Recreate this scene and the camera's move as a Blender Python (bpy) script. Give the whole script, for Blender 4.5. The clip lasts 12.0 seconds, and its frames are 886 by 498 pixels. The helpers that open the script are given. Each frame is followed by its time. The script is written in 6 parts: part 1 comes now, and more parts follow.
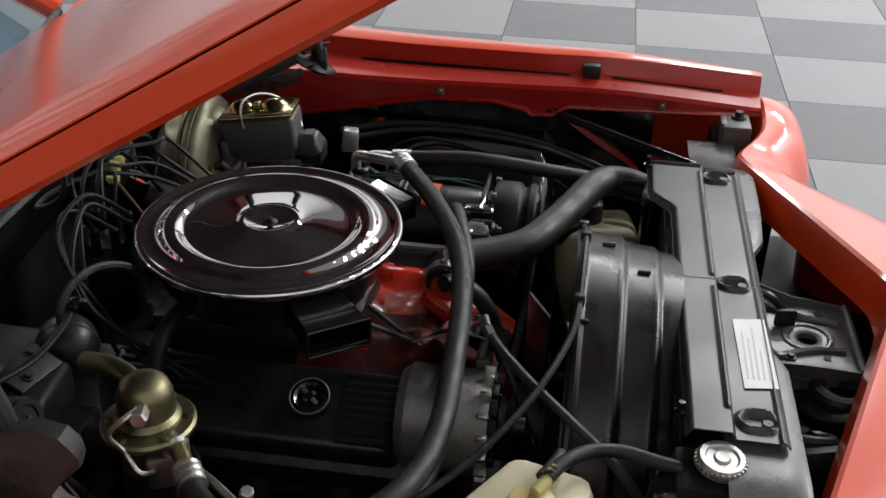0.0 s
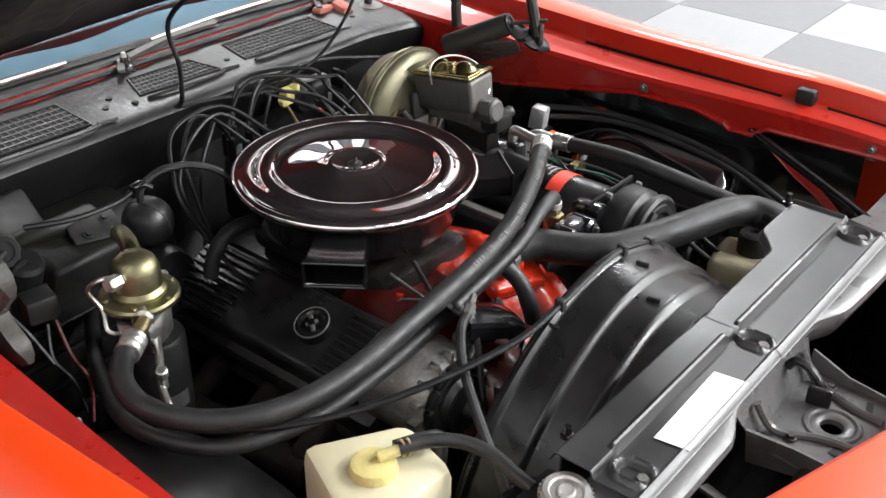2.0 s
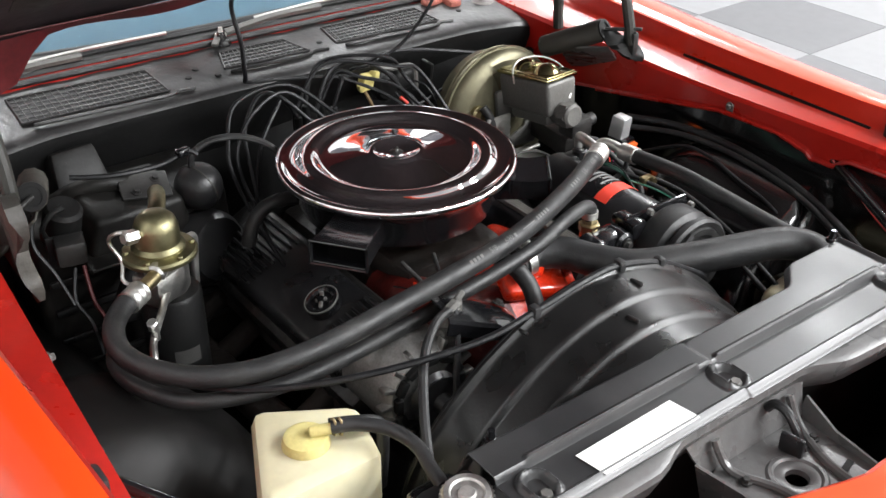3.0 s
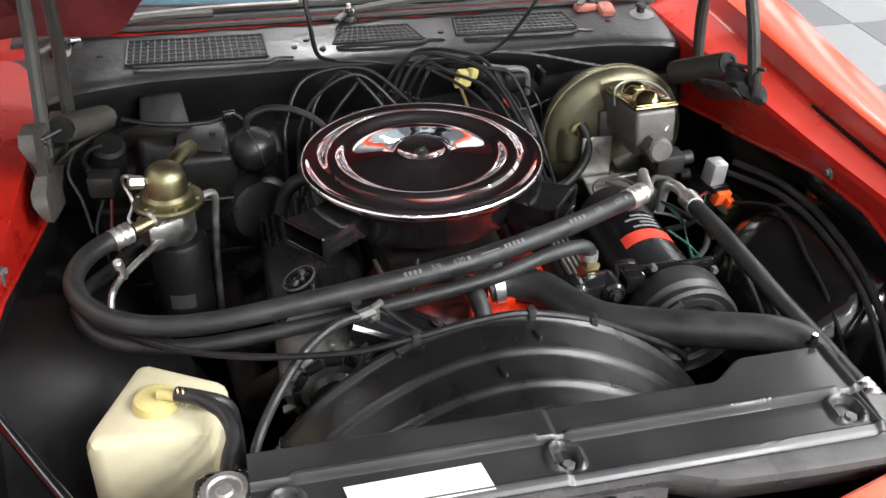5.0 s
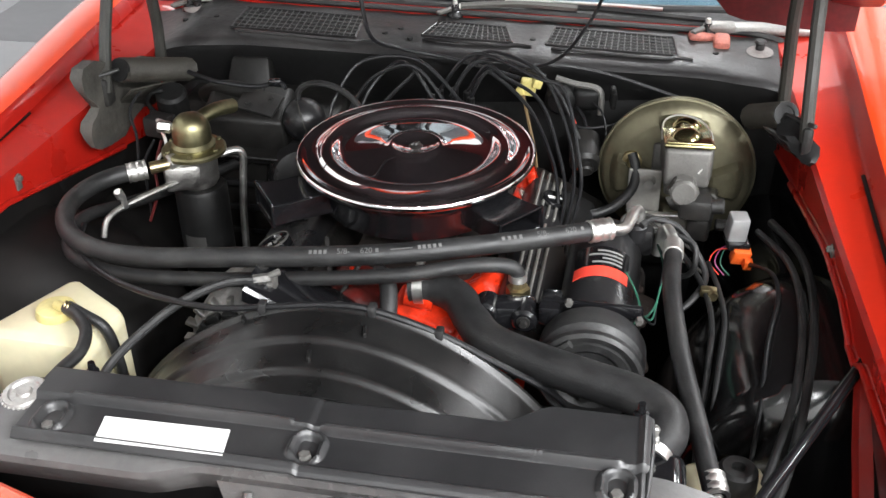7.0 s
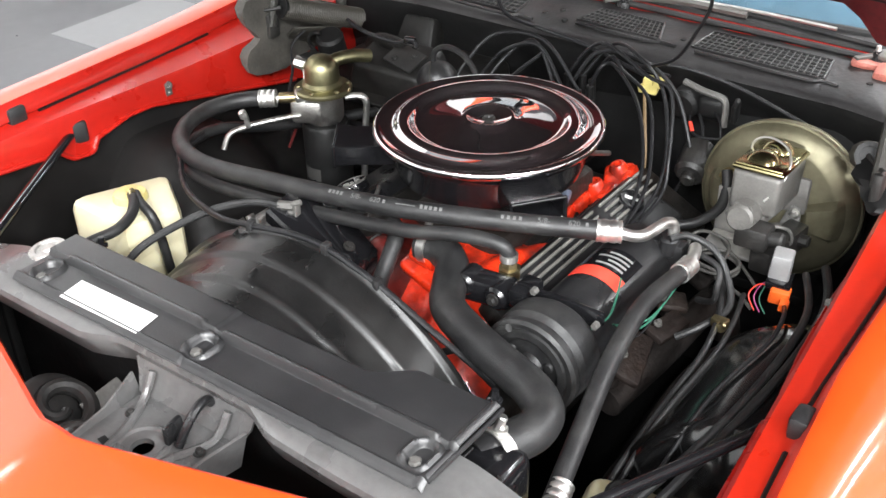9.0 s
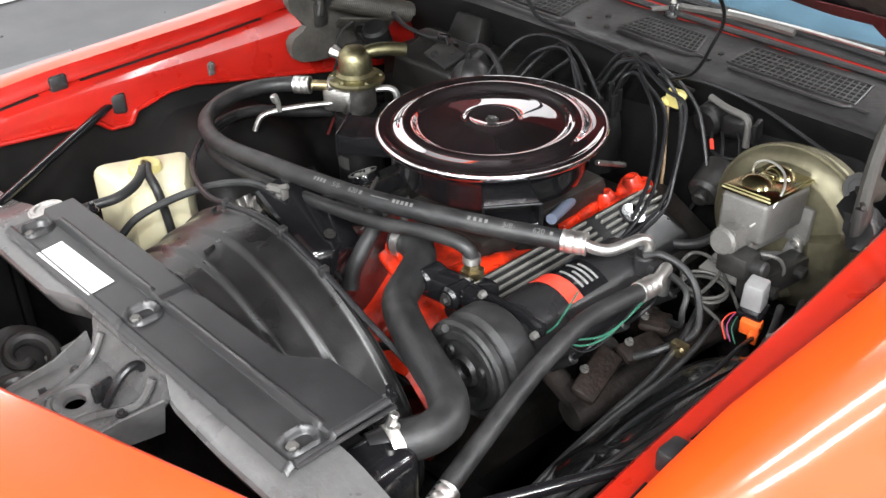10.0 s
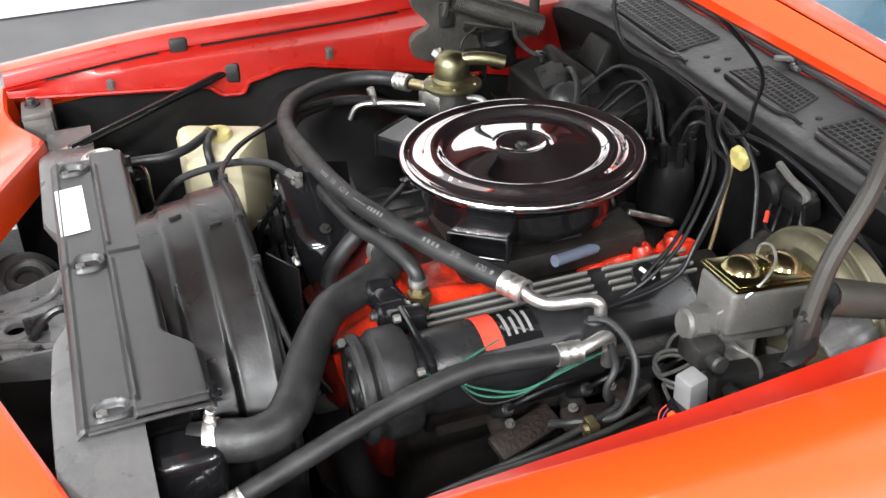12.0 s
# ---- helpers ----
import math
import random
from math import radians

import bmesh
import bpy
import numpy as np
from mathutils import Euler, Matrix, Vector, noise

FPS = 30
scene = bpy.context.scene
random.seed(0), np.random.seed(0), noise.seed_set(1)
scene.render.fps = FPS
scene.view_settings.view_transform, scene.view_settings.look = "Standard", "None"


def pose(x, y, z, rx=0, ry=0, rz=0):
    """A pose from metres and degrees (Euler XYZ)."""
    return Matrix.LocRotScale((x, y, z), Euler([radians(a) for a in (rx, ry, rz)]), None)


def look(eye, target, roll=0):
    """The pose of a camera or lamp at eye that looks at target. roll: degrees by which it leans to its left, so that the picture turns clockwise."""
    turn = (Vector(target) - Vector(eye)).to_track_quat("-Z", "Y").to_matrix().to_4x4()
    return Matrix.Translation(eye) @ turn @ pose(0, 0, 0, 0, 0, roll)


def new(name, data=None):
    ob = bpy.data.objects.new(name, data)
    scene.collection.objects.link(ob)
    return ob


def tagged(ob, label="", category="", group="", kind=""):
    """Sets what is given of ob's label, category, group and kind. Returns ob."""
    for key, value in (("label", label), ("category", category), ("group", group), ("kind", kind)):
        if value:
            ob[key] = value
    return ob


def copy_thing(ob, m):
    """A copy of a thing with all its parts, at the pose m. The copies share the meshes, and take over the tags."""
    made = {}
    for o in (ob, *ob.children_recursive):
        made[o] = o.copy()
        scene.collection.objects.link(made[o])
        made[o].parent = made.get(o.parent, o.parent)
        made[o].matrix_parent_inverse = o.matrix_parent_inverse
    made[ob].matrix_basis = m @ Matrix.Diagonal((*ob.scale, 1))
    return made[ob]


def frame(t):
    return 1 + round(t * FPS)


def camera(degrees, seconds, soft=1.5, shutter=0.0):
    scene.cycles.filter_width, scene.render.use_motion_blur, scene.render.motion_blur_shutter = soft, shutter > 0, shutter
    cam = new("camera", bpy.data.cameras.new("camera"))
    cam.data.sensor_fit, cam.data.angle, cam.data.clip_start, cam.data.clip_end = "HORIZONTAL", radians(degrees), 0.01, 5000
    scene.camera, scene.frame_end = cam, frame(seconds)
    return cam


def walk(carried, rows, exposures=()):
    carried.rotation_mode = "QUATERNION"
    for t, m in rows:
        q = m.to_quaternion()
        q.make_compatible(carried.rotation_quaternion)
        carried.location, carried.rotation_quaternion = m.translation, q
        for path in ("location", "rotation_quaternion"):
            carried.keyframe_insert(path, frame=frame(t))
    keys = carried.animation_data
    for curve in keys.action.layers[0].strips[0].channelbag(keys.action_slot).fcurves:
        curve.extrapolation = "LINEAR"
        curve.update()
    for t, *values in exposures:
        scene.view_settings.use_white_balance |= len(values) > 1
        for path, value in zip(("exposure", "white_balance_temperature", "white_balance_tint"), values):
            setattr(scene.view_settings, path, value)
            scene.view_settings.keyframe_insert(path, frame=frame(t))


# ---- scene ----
cam = camera(44.6, 12.0)
PATH = [
    (0, (-1.284, 0.225, 1.572), (0.429, 0.465, 0.568), 1.5),
    (0.5, (-1.249, 0.065, 1.575), (0.403, 0.542, 0.553), 1.0),
    (1, (-1.2, -0.083, 1.576), (0.378, 0.589, 0.548), 0.9),
    (1.5, (-1.139, -0.222, 1.577), (0.335, 0.647, 0.542), 0.8),
    (2, (-1.064, -0.362, 1.577), (0.271, 0.707, 0.539), 0.6),
    (2.5, (-0.965, -0.489, 1.579), (0.214, 0.748, 0.54), 0.3),
    (3, (-0.859, -0.582, 1.582), (0.173, 0.777, 0.539), 0.2),
    (3.5, (-0.735, -0.655, 1.581), (0.144, 0.808, 0.538), 0.1),
    (3.7, (-0.685, -0.679, 1.585), (0.127, 0.819, 0.539), 0.2),
    (5.3, (-0.216, -0.805, 1.608), (0.057, 0.859, 0.532), -0.3),
    (5.5, (-0.156, -0.814, 1.605), (0.052, 0.861, 0.533), -0.3),
    (6, (0.003, -0.828, 1.604), (0.02, 0.861, 0.533), -0.6),
    (6.5, (0.171, -0.833, 1.601), (-0.001, 0.85, 0.534), -0.8),
    (7, (0.327, -0.813, 1.596), (-0.019, 0.847, 0.535), -1.0),
    (7.2, (0.392, -0.795, 1.59), (-0.033, 0.849, 0.533), -1.3),
    (8.8, (0.822, -0.664, 1.586), (-0.144, 0.726, 0.52), -1.9),
    (9, (0.866, -0.642, 1.588), (-0.16, 0.703, 0.521), -1.7),
    (9.5, (0.98, -0.565, 1.583), (-0.195, 0.656, 0.521), -2.1),
    (10, (1.087, -0.449, 1.58), (-0.18, 0.677, 0.52), -2.1),
    (10.5, (1.165, -0.325, 1.575), (-0.191, 0.696, 0.518), -2.2),
    (11, (1.223, -0.208, 1.568), (-0.227, 0.683, 0.517), -2.1),
    (11.5, (1.281, -0.082, 1.564), (-0.259, 0.649, 0.518), -2.1),
    (12, (1.328, 0.063, 1.555), (-0.294, 0.608, 0.52), -2.2),
]
walk(cam, [(t, look(eye, target, roll)) for t, eye, target, roll in PATH],
     exposures=[(0, -1.45), (0.5, -1.05), (1.0, -0.55), (1.5, -0.32), (2.0, -0.12), (3.5, -0.09), (7.2, -0.03), (9.0, 0.32), (10.5, 0.17), (12, 0.12)])

# ---- light ----
world = bpy.data.worlds.new("showroom_air")
world.use_nodes = True
scene.world = world
world.node_tree.nodes["Background"].inputs[0].default_value = (0.9, 0.95, 1.0, 1)
world.node_tree.nodes["Background"].inputs[1].default_value = 0.05
ROOM = (-3.75, 8.6, -5.2, 7.0, 4.5)  # x0, x1, y0, y1, height
LAMPS = ((-2.4, -4.3, 10), (-1.2, -4.3, 18), (0.0, -4.3, 30), (1.2, -4.3, 80), (2.4, -4.3, 250), (3.6, -4.3, 330), (4.8, -4.3, 260),
         (-3.2, -0.3, 30), (-3.2, 2.4, 30), (0.4, 1.2, 30), (0.4, 4.6, 150),
         (3.4, -1.4, 190), (3.4, 4.4, 130), (6.3, -3.0, 360), (5.2, -1.1, 300), (5.6, 2.7, 240), (5.4, 5.2, 130))  # x, y, watts

# ---- materials ----
MATS = {}


def mat(name, color, rough=0.5, metal=0.0, var=0.15, scale=30.0, bump=0.0, bscale=200.0, coat=0.0, rvar=0.1,
        dirt=None, dirt_amount=0.0, dirt_scale=9.0, trans=0.0, sss=0.0, spec=0.5, coat_rough=0.17):
    """A procedural surface: base colour varied at two scales, uneven gloss, optional fine relief and dirt."""
    if name in MATS:
        return MATS[name]
    m = bpy.data.materials.new(name)
    m.use_nodes = True
    nt = m.node_tree
    b = nt.nodes["Principled BSDF"]
    geo = nt.nodes.new("ShaderNodeNewGeometry")

    def noise_node(s, detail=4.0):
        n = nt.nodes.new("ShaderNodeTexNoise")
        n.inputs["Scale"].default_value, n.inputs["Detail"].default_value = s, detail
        nt.links.new(geo.outputs["Position"], n.inputs["Vector"])
        return n

    n1, n2 = noise_node(scale), noise_node(scale * 7.0)
    mixn = nt.nodes.new("ShaderNodeMath")
    mixn.operation = "ADD"
    nt.links.new(n1.outputs["Fac"], mixn.inputs[0])
    nt.links.new(n2.outputs["Fac"], mixn.inputs[1])
    ramp = nt.nodes.new("ShaderNodeMapRange")
    ramp.inputs[1].default_value, ramp.inputs[2].default_value = 0.6, 1.4
    ramp.inputs[3].default_value, ramp.inputs[4].default_value = 1.0 - var, 1.0 + var
    nt.links.new(mixn.outputs[0], ramp.inputs[0])
    mul = nt.nodes.new("ShaderNodeVectorMath")
    mul.operation = "SCALE"
    mul.inputs[0].default_value = color
    nt.links.new(ramp.outputs[0], mul.inputs["Scale"])
    out = mul.outputs[0]
    if dirt:
        n3 = noise_node(dirt_scale, 8.0)
        dr = nt.nodes.new("ShaderNodeMapRange")
        dr.inputs[1].default_value, dr.inputs[2].default_value = 0.45, 0.72
        dr.inputs[3].default_value, dr.inputs[4].default_value = 0.0, dirt_amount
        nt.links.new(n3.outputs["Fac"], dr.inputs[0])
        mx = nt.nodes.new("ShaderNodeMix")
        mx.data_type = "RGBA"
        nt.links.new(dr.outputs[0], mx.inputs[0])
        nt.links.new(out, mx.inputs[6])
        mx.inputs[7].default_value = (*dirt, 1)
        out = mx.outputs[2]
    nt.links.new(out, b.inputs["Base Color"])
    rr = nt.nodes.new("ShaderNodeMapRange")
    rr.inputs[1].default_value, rr.inputs[2].default_value = 0.3, 0.7
    rr.inputs[3].default_value, rr.inputs[4].default_value = max(0.02, rough - rvar), min(1.0, rough + rvar)
    nt.links.new(n1.outputs["Fac"], rr.inputs[0])
    nt.links.new(rr.outputs[0], b.inputs["Roughness"])
    b.inputs["Metallic"].default_value = metal
    b.inputs["Coat Weight"].default_value, b.inputs["Coat Roughness"].default_value = coat, coat_rough
    b.inputs["Transmission Weight"].default_value = trans
    b.inputs["Subsurface Weight"].default_value = sss
    b.inputs["Specular IOR Level"].default_value = spec
    if sss:
        b.inputs["Subsurface Radius"].default_value, b.inputs["Subsurface Scale"].default_value = (1.0, 0.8, 0.5), 0.02
    if bump:
        nb = noise_node(bscale, 3.0)
        bp = nt.nodes.new("ShaderNodeBump")
        bp.inputs["Strength"].default_value, bp.inputs["Distance"].default_value = bump, 0.002
        nt.links.new(nb.outputs["Fac"], bp.inputs["Height"])
        nt.links.new(bp.outputs[0], b.inputs["Normal"])
    MATS[name] = m
    return m


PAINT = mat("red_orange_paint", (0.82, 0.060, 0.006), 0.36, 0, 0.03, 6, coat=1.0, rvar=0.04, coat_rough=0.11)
# the body red again, darkened in colour for surfaces that lie in shade
PAINT_SHADED = mat("red_paint_shaded", (0.38, 0.011, 0.006), 0.32, 0, 0.08, 12, coat=0.4, rvar=0.08, dirt=(0.17, 0.008, 0.006), dirt_amount=0.4, dirt_scale=6, coat_rough=0.08)
# a half-shaded copy of the body red, for the ledge that catches light
PAINT_HALF_SHADED = mat("red_paint_half_shaded", (0.54, 0.021, 0.007), 0.32, 0, 0.06, 12, coat=0.6, rvar=0.06, dirt=(0.34, 0.014, 0.006), dirt_amount=0.3, dirt_scale=6, coat_rough=0.09)
GLOSS_BLACK = mat("gloss_black_enamel", (0.008, 0.008, 0.009), 0.14, 0, 0.2, 20, coat=0.3, rvar=0.05, coat_rough=0.05)
SATIN_BLACK = mat("satin_black_paint", (0.011, 0.011, 0.012), 0.34, 0, 0.3, 14, bump=0.12, bscale=350, rvar=0.12, dirt=(0.035, 0.034, 0.033), dirt_amount=0.4)
PANEL_BLACK = mat("radiator_panel_paint", (0.021, 0.021, 0.022), 0.37, 0, 0.2, 9, bump=0.06, bscale=420, rvar=0.07, dirt=(0.05, 0.049, 0.048), dirt_amount=0.4, spec=0.7)
PLASTIC = mat("black_moulded_plastic", (0.008, 0.008, 0.008), 0.33, 0, 0.3, 18, bump=0.08, bscale=260, rvar=0.1, dirt=(0.022, 0.021, 0.020), dirt_amount=0.4, spec=0.5)
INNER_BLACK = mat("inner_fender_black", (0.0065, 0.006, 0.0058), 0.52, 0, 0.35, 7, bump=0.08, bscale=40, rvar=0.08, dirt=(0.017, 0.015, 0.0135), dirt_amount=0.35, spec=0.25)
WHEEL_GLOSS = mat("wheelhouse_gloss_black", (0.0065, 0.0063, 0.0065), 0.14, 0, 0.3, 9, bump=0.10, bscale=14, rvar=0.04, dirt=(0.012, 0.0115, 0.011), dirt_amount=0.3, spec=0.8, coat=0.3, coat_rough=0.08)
SHELF = mat("worn_grey_black_steel", (0.098, 0.097, 0.096), 0.31, 0, 0.2, 14, bump=0.12, bscale=260, dirt=(0.14, 0.136, 0.131), dirt_amount=0.5, dirt_scale=10)
HINGE = mat("grimy_hinge_steel", (0.008, 0.0077, 0.007), 0.6, 0, 0.3, 16, bump=0.25, bscale=160, dirt=(0.022, 0.0205, 0.018), dirt_amount=0.5, dirt_scale=18)
# hood paint with the shade of the underside mixed into its colour
MAROON = mat("shaded_maroon_paint", (0.10, 0.010, 0.012), 0.5, 0, 0.4, 14, bump=0.3, bscale=80, dirt=(0.03, 0.012, 0.010), dirt_amount=0.7, dirt_scale=9)
DUSTY = mat("dusty_black_steel", (0.016, 0.0155, 0.015), 0.46, 0, 0.3, 16, bump=0.2, bscale=220, dirt=(0.042, 0.038, 0.034), dirt_amount=0.55, dirt_scale=14)
COWL = mat("cowl_satin_black", (0.018, 0.0172, 0.0175), 0.38, 0, 0.35, 9, bump=0.5, bscale=70, dirt=(0.052, 0.050, 0.049), dirt_amount=0.6, dirt_scale=9)
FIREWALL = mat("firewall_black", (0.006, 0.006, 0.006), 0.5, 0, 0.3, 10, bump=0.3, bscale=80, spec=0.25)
RUBBER = mat("black_rubber", (0.014, 0.014, 0.0145), 0.50, 0, 0.3, 40, bump=0.2, bscale=420, rvar=0.12, dirt=(0.045, 0.044, 0.042), dirt_amount=0.45, dirt_scale=24)
SPRING = mat("dusty_spring_steel", (0.034, 0.031, 0.025), 0.6, 0, 0.3, 30, dirt=(0.02, 0.018, 0.016), dirt_amount=0.5, dirt_scale=12)
RUBBER_DUSTY = mat("dusty_rubber", (0.024, 0.0232, 0.0195), 0.58, 0, 0.25, 30, bump=0.15, bscale=400)
WIRE = mat("black_wire", (0.009, 0.009, 0.010), 0.44, 0, 0.1, 60, spec=0.35)
# engine enamel with deep shade put into its colour, for flank and timing cover
SHADED_ENGINE_RED = mat("shaded_engine_enamel", (0.12, 0.008, 0.005), 0.45, 0, 0.3, 22, bump=0.5, bscale=120, dirt=(0.012, 0.005, 0.004), dirt_amount=1.0, dirt_scale=20)
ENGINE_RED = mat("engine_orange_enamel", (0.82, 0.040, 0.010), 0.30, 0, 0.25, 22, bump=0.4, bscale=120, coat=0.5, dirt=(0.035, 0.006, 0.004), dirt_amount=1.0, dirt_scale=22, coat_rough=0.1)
CHROME = mat("chrome_plate", (0.88, 0.85, 0.87), 0.035, 1.0, 0.02, 8, rvar=0.012)
STEEL = mat("bright_steel", (0.74, 0.73, 0.70), 0.42, 1.0, 0.12, 60, rvar=0.1)
ALU = mat("cast_aluminium", (0.46, 0.45, 0.43), 0.42, 1.0, 0.2, 50, bump=0.3, bscale=260, dirt=(0.18, 0.17, 0.15), dirt_amount=0.5)
IRON = mat("cast_iron_grey", (0.125, 0.121, 0.113), 0.48, 0.25, 0.2, 40, bump=0.35, bscale=220, dirt=(0.10, 0.096, 0.088), dirt_amount=0.45, dirt_scale=22)
OLIVE_GOLD = mat("dull_olive_plate", (0.165, 0.152, 0.098), 0.46, 0.7, 0.25, 10, rvar=0.12, dirt=(0.15, 0.14, 0.10), dirt_amount=0.6)
GOLD = mat("gold_cadmium_plate", (0.27, 0.25, 0.145), 0.42, 1.0, 0.25, 14, rvar=0.12, dirt=(0.16, 0.145, 0.09), dirt_amount=0.6)
BRASS = mat("old_brass", (0.42, 0.35, 0.20), 0.35, 1.0, 0.2, 40)
BLOCK_BLACK = mat("greasy_black_iron", (0.012, 0.011, 0.010), 0.5, 0, 0.4, 30, bump=0.5, bscale=140, dirt=(0.05, 0.03, 0.02), dirt_amount=0.3)
RUST = mat("rusty_cast_iron", (0.012, 0.0085, 0.007), 0.85, 0.1, 0.5, 30, bump=0.8, bscale=120, dirt=(0.030, 0.015, 0.010), dirt_amount=0.35)
BROWN_IRON = mat("brown_oxidised_steel", (0.018, 0.012, 0.010), 0.6, 0.3, 0.5, 40, bump=0.8, bscale=150, dirt=(0.040, 0.025, 0.018), dirt_amount=0.5, dirt_scale=30)
CREAM = mat("cream_polyethylene", (0.66, 0.61, 0.42), 0.42, 0, 0.06, 14, sss=0.25, dirt=(0.50, 0.40, 0.16), dirt_amount=0.35, dirt_scale=7)
YELLOWED = mat("yellowed_plastic", (0.60, 0.52, 0.22), 0.35, 0, 0.15, 30, sss=0.3)
YELLOW = mat("pale_yellow_plastic", (0.72, 0.62, 0.22), 0.5, 0, 0.15, 60)
FIN_ALLOY = mat("bright_fin_alloy", (0.31, 0.30, 0.275), 0.5, 0.6, 0.15, 60, bump=0.2, bscale=300)
STICKER = mat("white_sticker", (0.86, 0.86, 0.84), 0.45, 0, 0.03, 30)
STICKER_INK = mat("faded_ink", (0.70, 0.69, 0.66), 0.6, 0, 0.1, 60)
HOSE_INK = mat("pale_hose_print", (0.13, 0.13, 0.127), 0.6, 0, 0.2, 200)
RED_BAND = mat("red_label", (0.80, 0.06, 0.035), 0.4, 0, 0.05, 40)
ORANGE_PLASTIC = mat("orange_plastic", (0.85, 0.13, 0.02), 0.4, 0, 0.05, 40)
GREEN = mat("green_wire", (0.03, 0.13, 0.085), 0.45, 0, 0.1, 60)
HOOD_PAD = mat("hood_underside_black", (0.017, 0.012, 0.014), 0.6, 0, 0.4, 8, bump=0.4, bscale=60, dirt=(0.050, 0.034, 0.036), dirt_amount=0.45)
GLASS = mat("windscreen_glass", (0.55, 0.66, 0.70), 0.03, 0, 0.0, 5, trans=1.0, rvar=0.01)
DASH = mat("blue_grey_dash", (0.05, 0.09, 0.12), 0.55, 0, 0.1, 15)
TILE_LIGHT = mat("light_grey_vinyl", (0.215, 0.215, 0.22), 0.42, 0, 0.06, 3, rvar=0.06, dirt=(0.21, 0.21, 0.21), dirt_amount=0.5, dirt_scale=1.5, spec=0.2)
TILE_DARK = mat("mid_grey_vinyl", (0.135, 0.135, 0.14), 0.42, 0, 0.08, 3, rvar=0.06, dirt=(0.13, 0.13, 0.135), dirt_amount=0.5, dirt_scale=1.5, spec=0.2)
FLOOR_EDGE = mat("charcoal_floor_paint", (0.07, 0.07, 0.075), 0.35, 0, 0.1, 2)
WALL = mat("white_wall_paint", (0.78, 0.78, 0.77), 0.6, 0, 0.04, 2, bump=0.05)
CEIL = mat("grey_ceiling_board", (0.34, 0.34, 0.34), 0.8, 0, 0.05, 2)
LAMP_BODY = mat("white_lamp_housing", (0.8, 0.8, 0.8), 0.4)


# ---- building helpers ----
def thing(name, label, category, at=(0, 0, 0), group="", kind=""):
    ob = new(name)
    ob.empty_display_size = 0.05
    ob.location = at
    return tagged(ob, label, category, group, kind)


def part(name, bm, material, parent=None, label="", angle=35):
    """Links a bmesh, drawn in world places, as one mesh under a thing or a part."""
    me = bpy.data.meshes.new(name)
    bm.normal_update()
    bm.to_mesh(me)
    bm.free()
    me.materials.append(material)
    me.polygons.foreach_set("use_smooth", [True] * len(me.polygons))
    me.set_sharp_from_angle(angle=radians(angle))
    ob = new(name, me)
    if parent is not None:
        ob.parent = parent
        if parent.type == "EMPTY":
            ob.matrix_parent_inverse = Matrix.Translation(-parent.location)
    if label:
        ob["label"] = label
    return ob


def single(name, bm, material, label, category, group="", kind="", angle=35):
    return tagged(part(name, bm, material, None, "", angle), label, category, group, kind)


def merge(*bms):
    """Joins bmeshes into the first."""
    first = bms[0]
    for other in bms[1:]:
        tmp = bpy.data.meshes.new("tmp")
        other.to_mesh(tmp)
        other.free()
        first.from_mesh(tmp)
        bpy.data.meshes.remove(tmp)
    return first


def move(bm, m):
    bm.transform(m)
    return bm


def rbox(size, at=(0, 0, 0), bevel=0.004, turn=(0, 0, 0), seg=2, taper=1.0):
    """A box with rounded edges; taper scales its top."""
    bm = bmesh.new()
    bmesh.ops.create_cube(bm, size=1.0)
    for v in bm.verts:
        k = taper if v.co.z > 0 else 1.0
        v.co = Vector((v.co.x * size[0] * k, v.co.y * size[1] * k, v.co.z * size[2]))
    if bevel:
        bmesh.ops.bevel(bm, geom=list(bm.edges), offset=bevel, segments=seg, profile=0.5, affect="EDGES")
    return move(bm, pose(*at, *turn))


def lathe(profile, at=(0, 0, 0), turn=(0, 0, 0), seg=40):
    """Revolves (radius, height) pairs about z."""
    bm = bmesh.new()
    rings = []
    for r, z in profile:
        if r < 1e-5:
            rings.append([bm.verts.new((0, 0, z))])
        else:
            rings.append([bm.verts.new((r * math.cos(2 * math.pi * k / seg), r * math.sin(2 * math.pi * k / seg), z)) for k in range(seg)])
    for a, b in zip(rings, rings[1:]):
        for k in range(seg):
            j = (k + 1) % seg
            if len(a) == 1 and len(b) > 1:
                bm.faces.new((a[0], b[k], b[j]))
            elif len(b) == 1 and len(a) > 1:
                bm.faces.new((a[k], b[0], a[j]))
            elif len(a) > 1:
                bm.faces.new((a[k], b[k], b[j], a[j]))
    bmesh.ops.recalc_face_normals(bm, faces=list(bm.faces))
    return move(bm, pose(*at, *turn))


def rod(a, b, r, seg=14, bevel=0.12):
    """A solid round bar from a to b."""
    a, b = Vector(a), Vector(b)
    h = (b - a).length
    e = min(r * bevel * 2, h * 0.2)
    bm = lathe([(0, 0), (r - e, 0), (r, e), (r, h - e), (r - e, h), (0, h)], seg=seg)
    return move(bm, Matrix.Translation(a) @ (b - a).to_track_quat("Z", "Y").to_matrix().to_4x4())


def smooth_path(points, step=6):
    p = [Vector(q) for q in points]
    if len(p) < 3:
        return p
    out = []
    for i in range(len(p) - 1):
        p0, p1, p2, p3 = p[max(i - 1, 0)], p[i], p[i + 1], p[min(i + 2, len(p) - 1)]
        for k in range(step):
            t = k / step
            out.append(0.5 * (2 * p1 + (p2 - p0) * t + (2 * p0 - 5 * p1 + 4 * p2 - p3) * t * t + (3 * p1 - p0 - 3 * p2 + p3) * t ** 3))
    return out + [p[-1]]


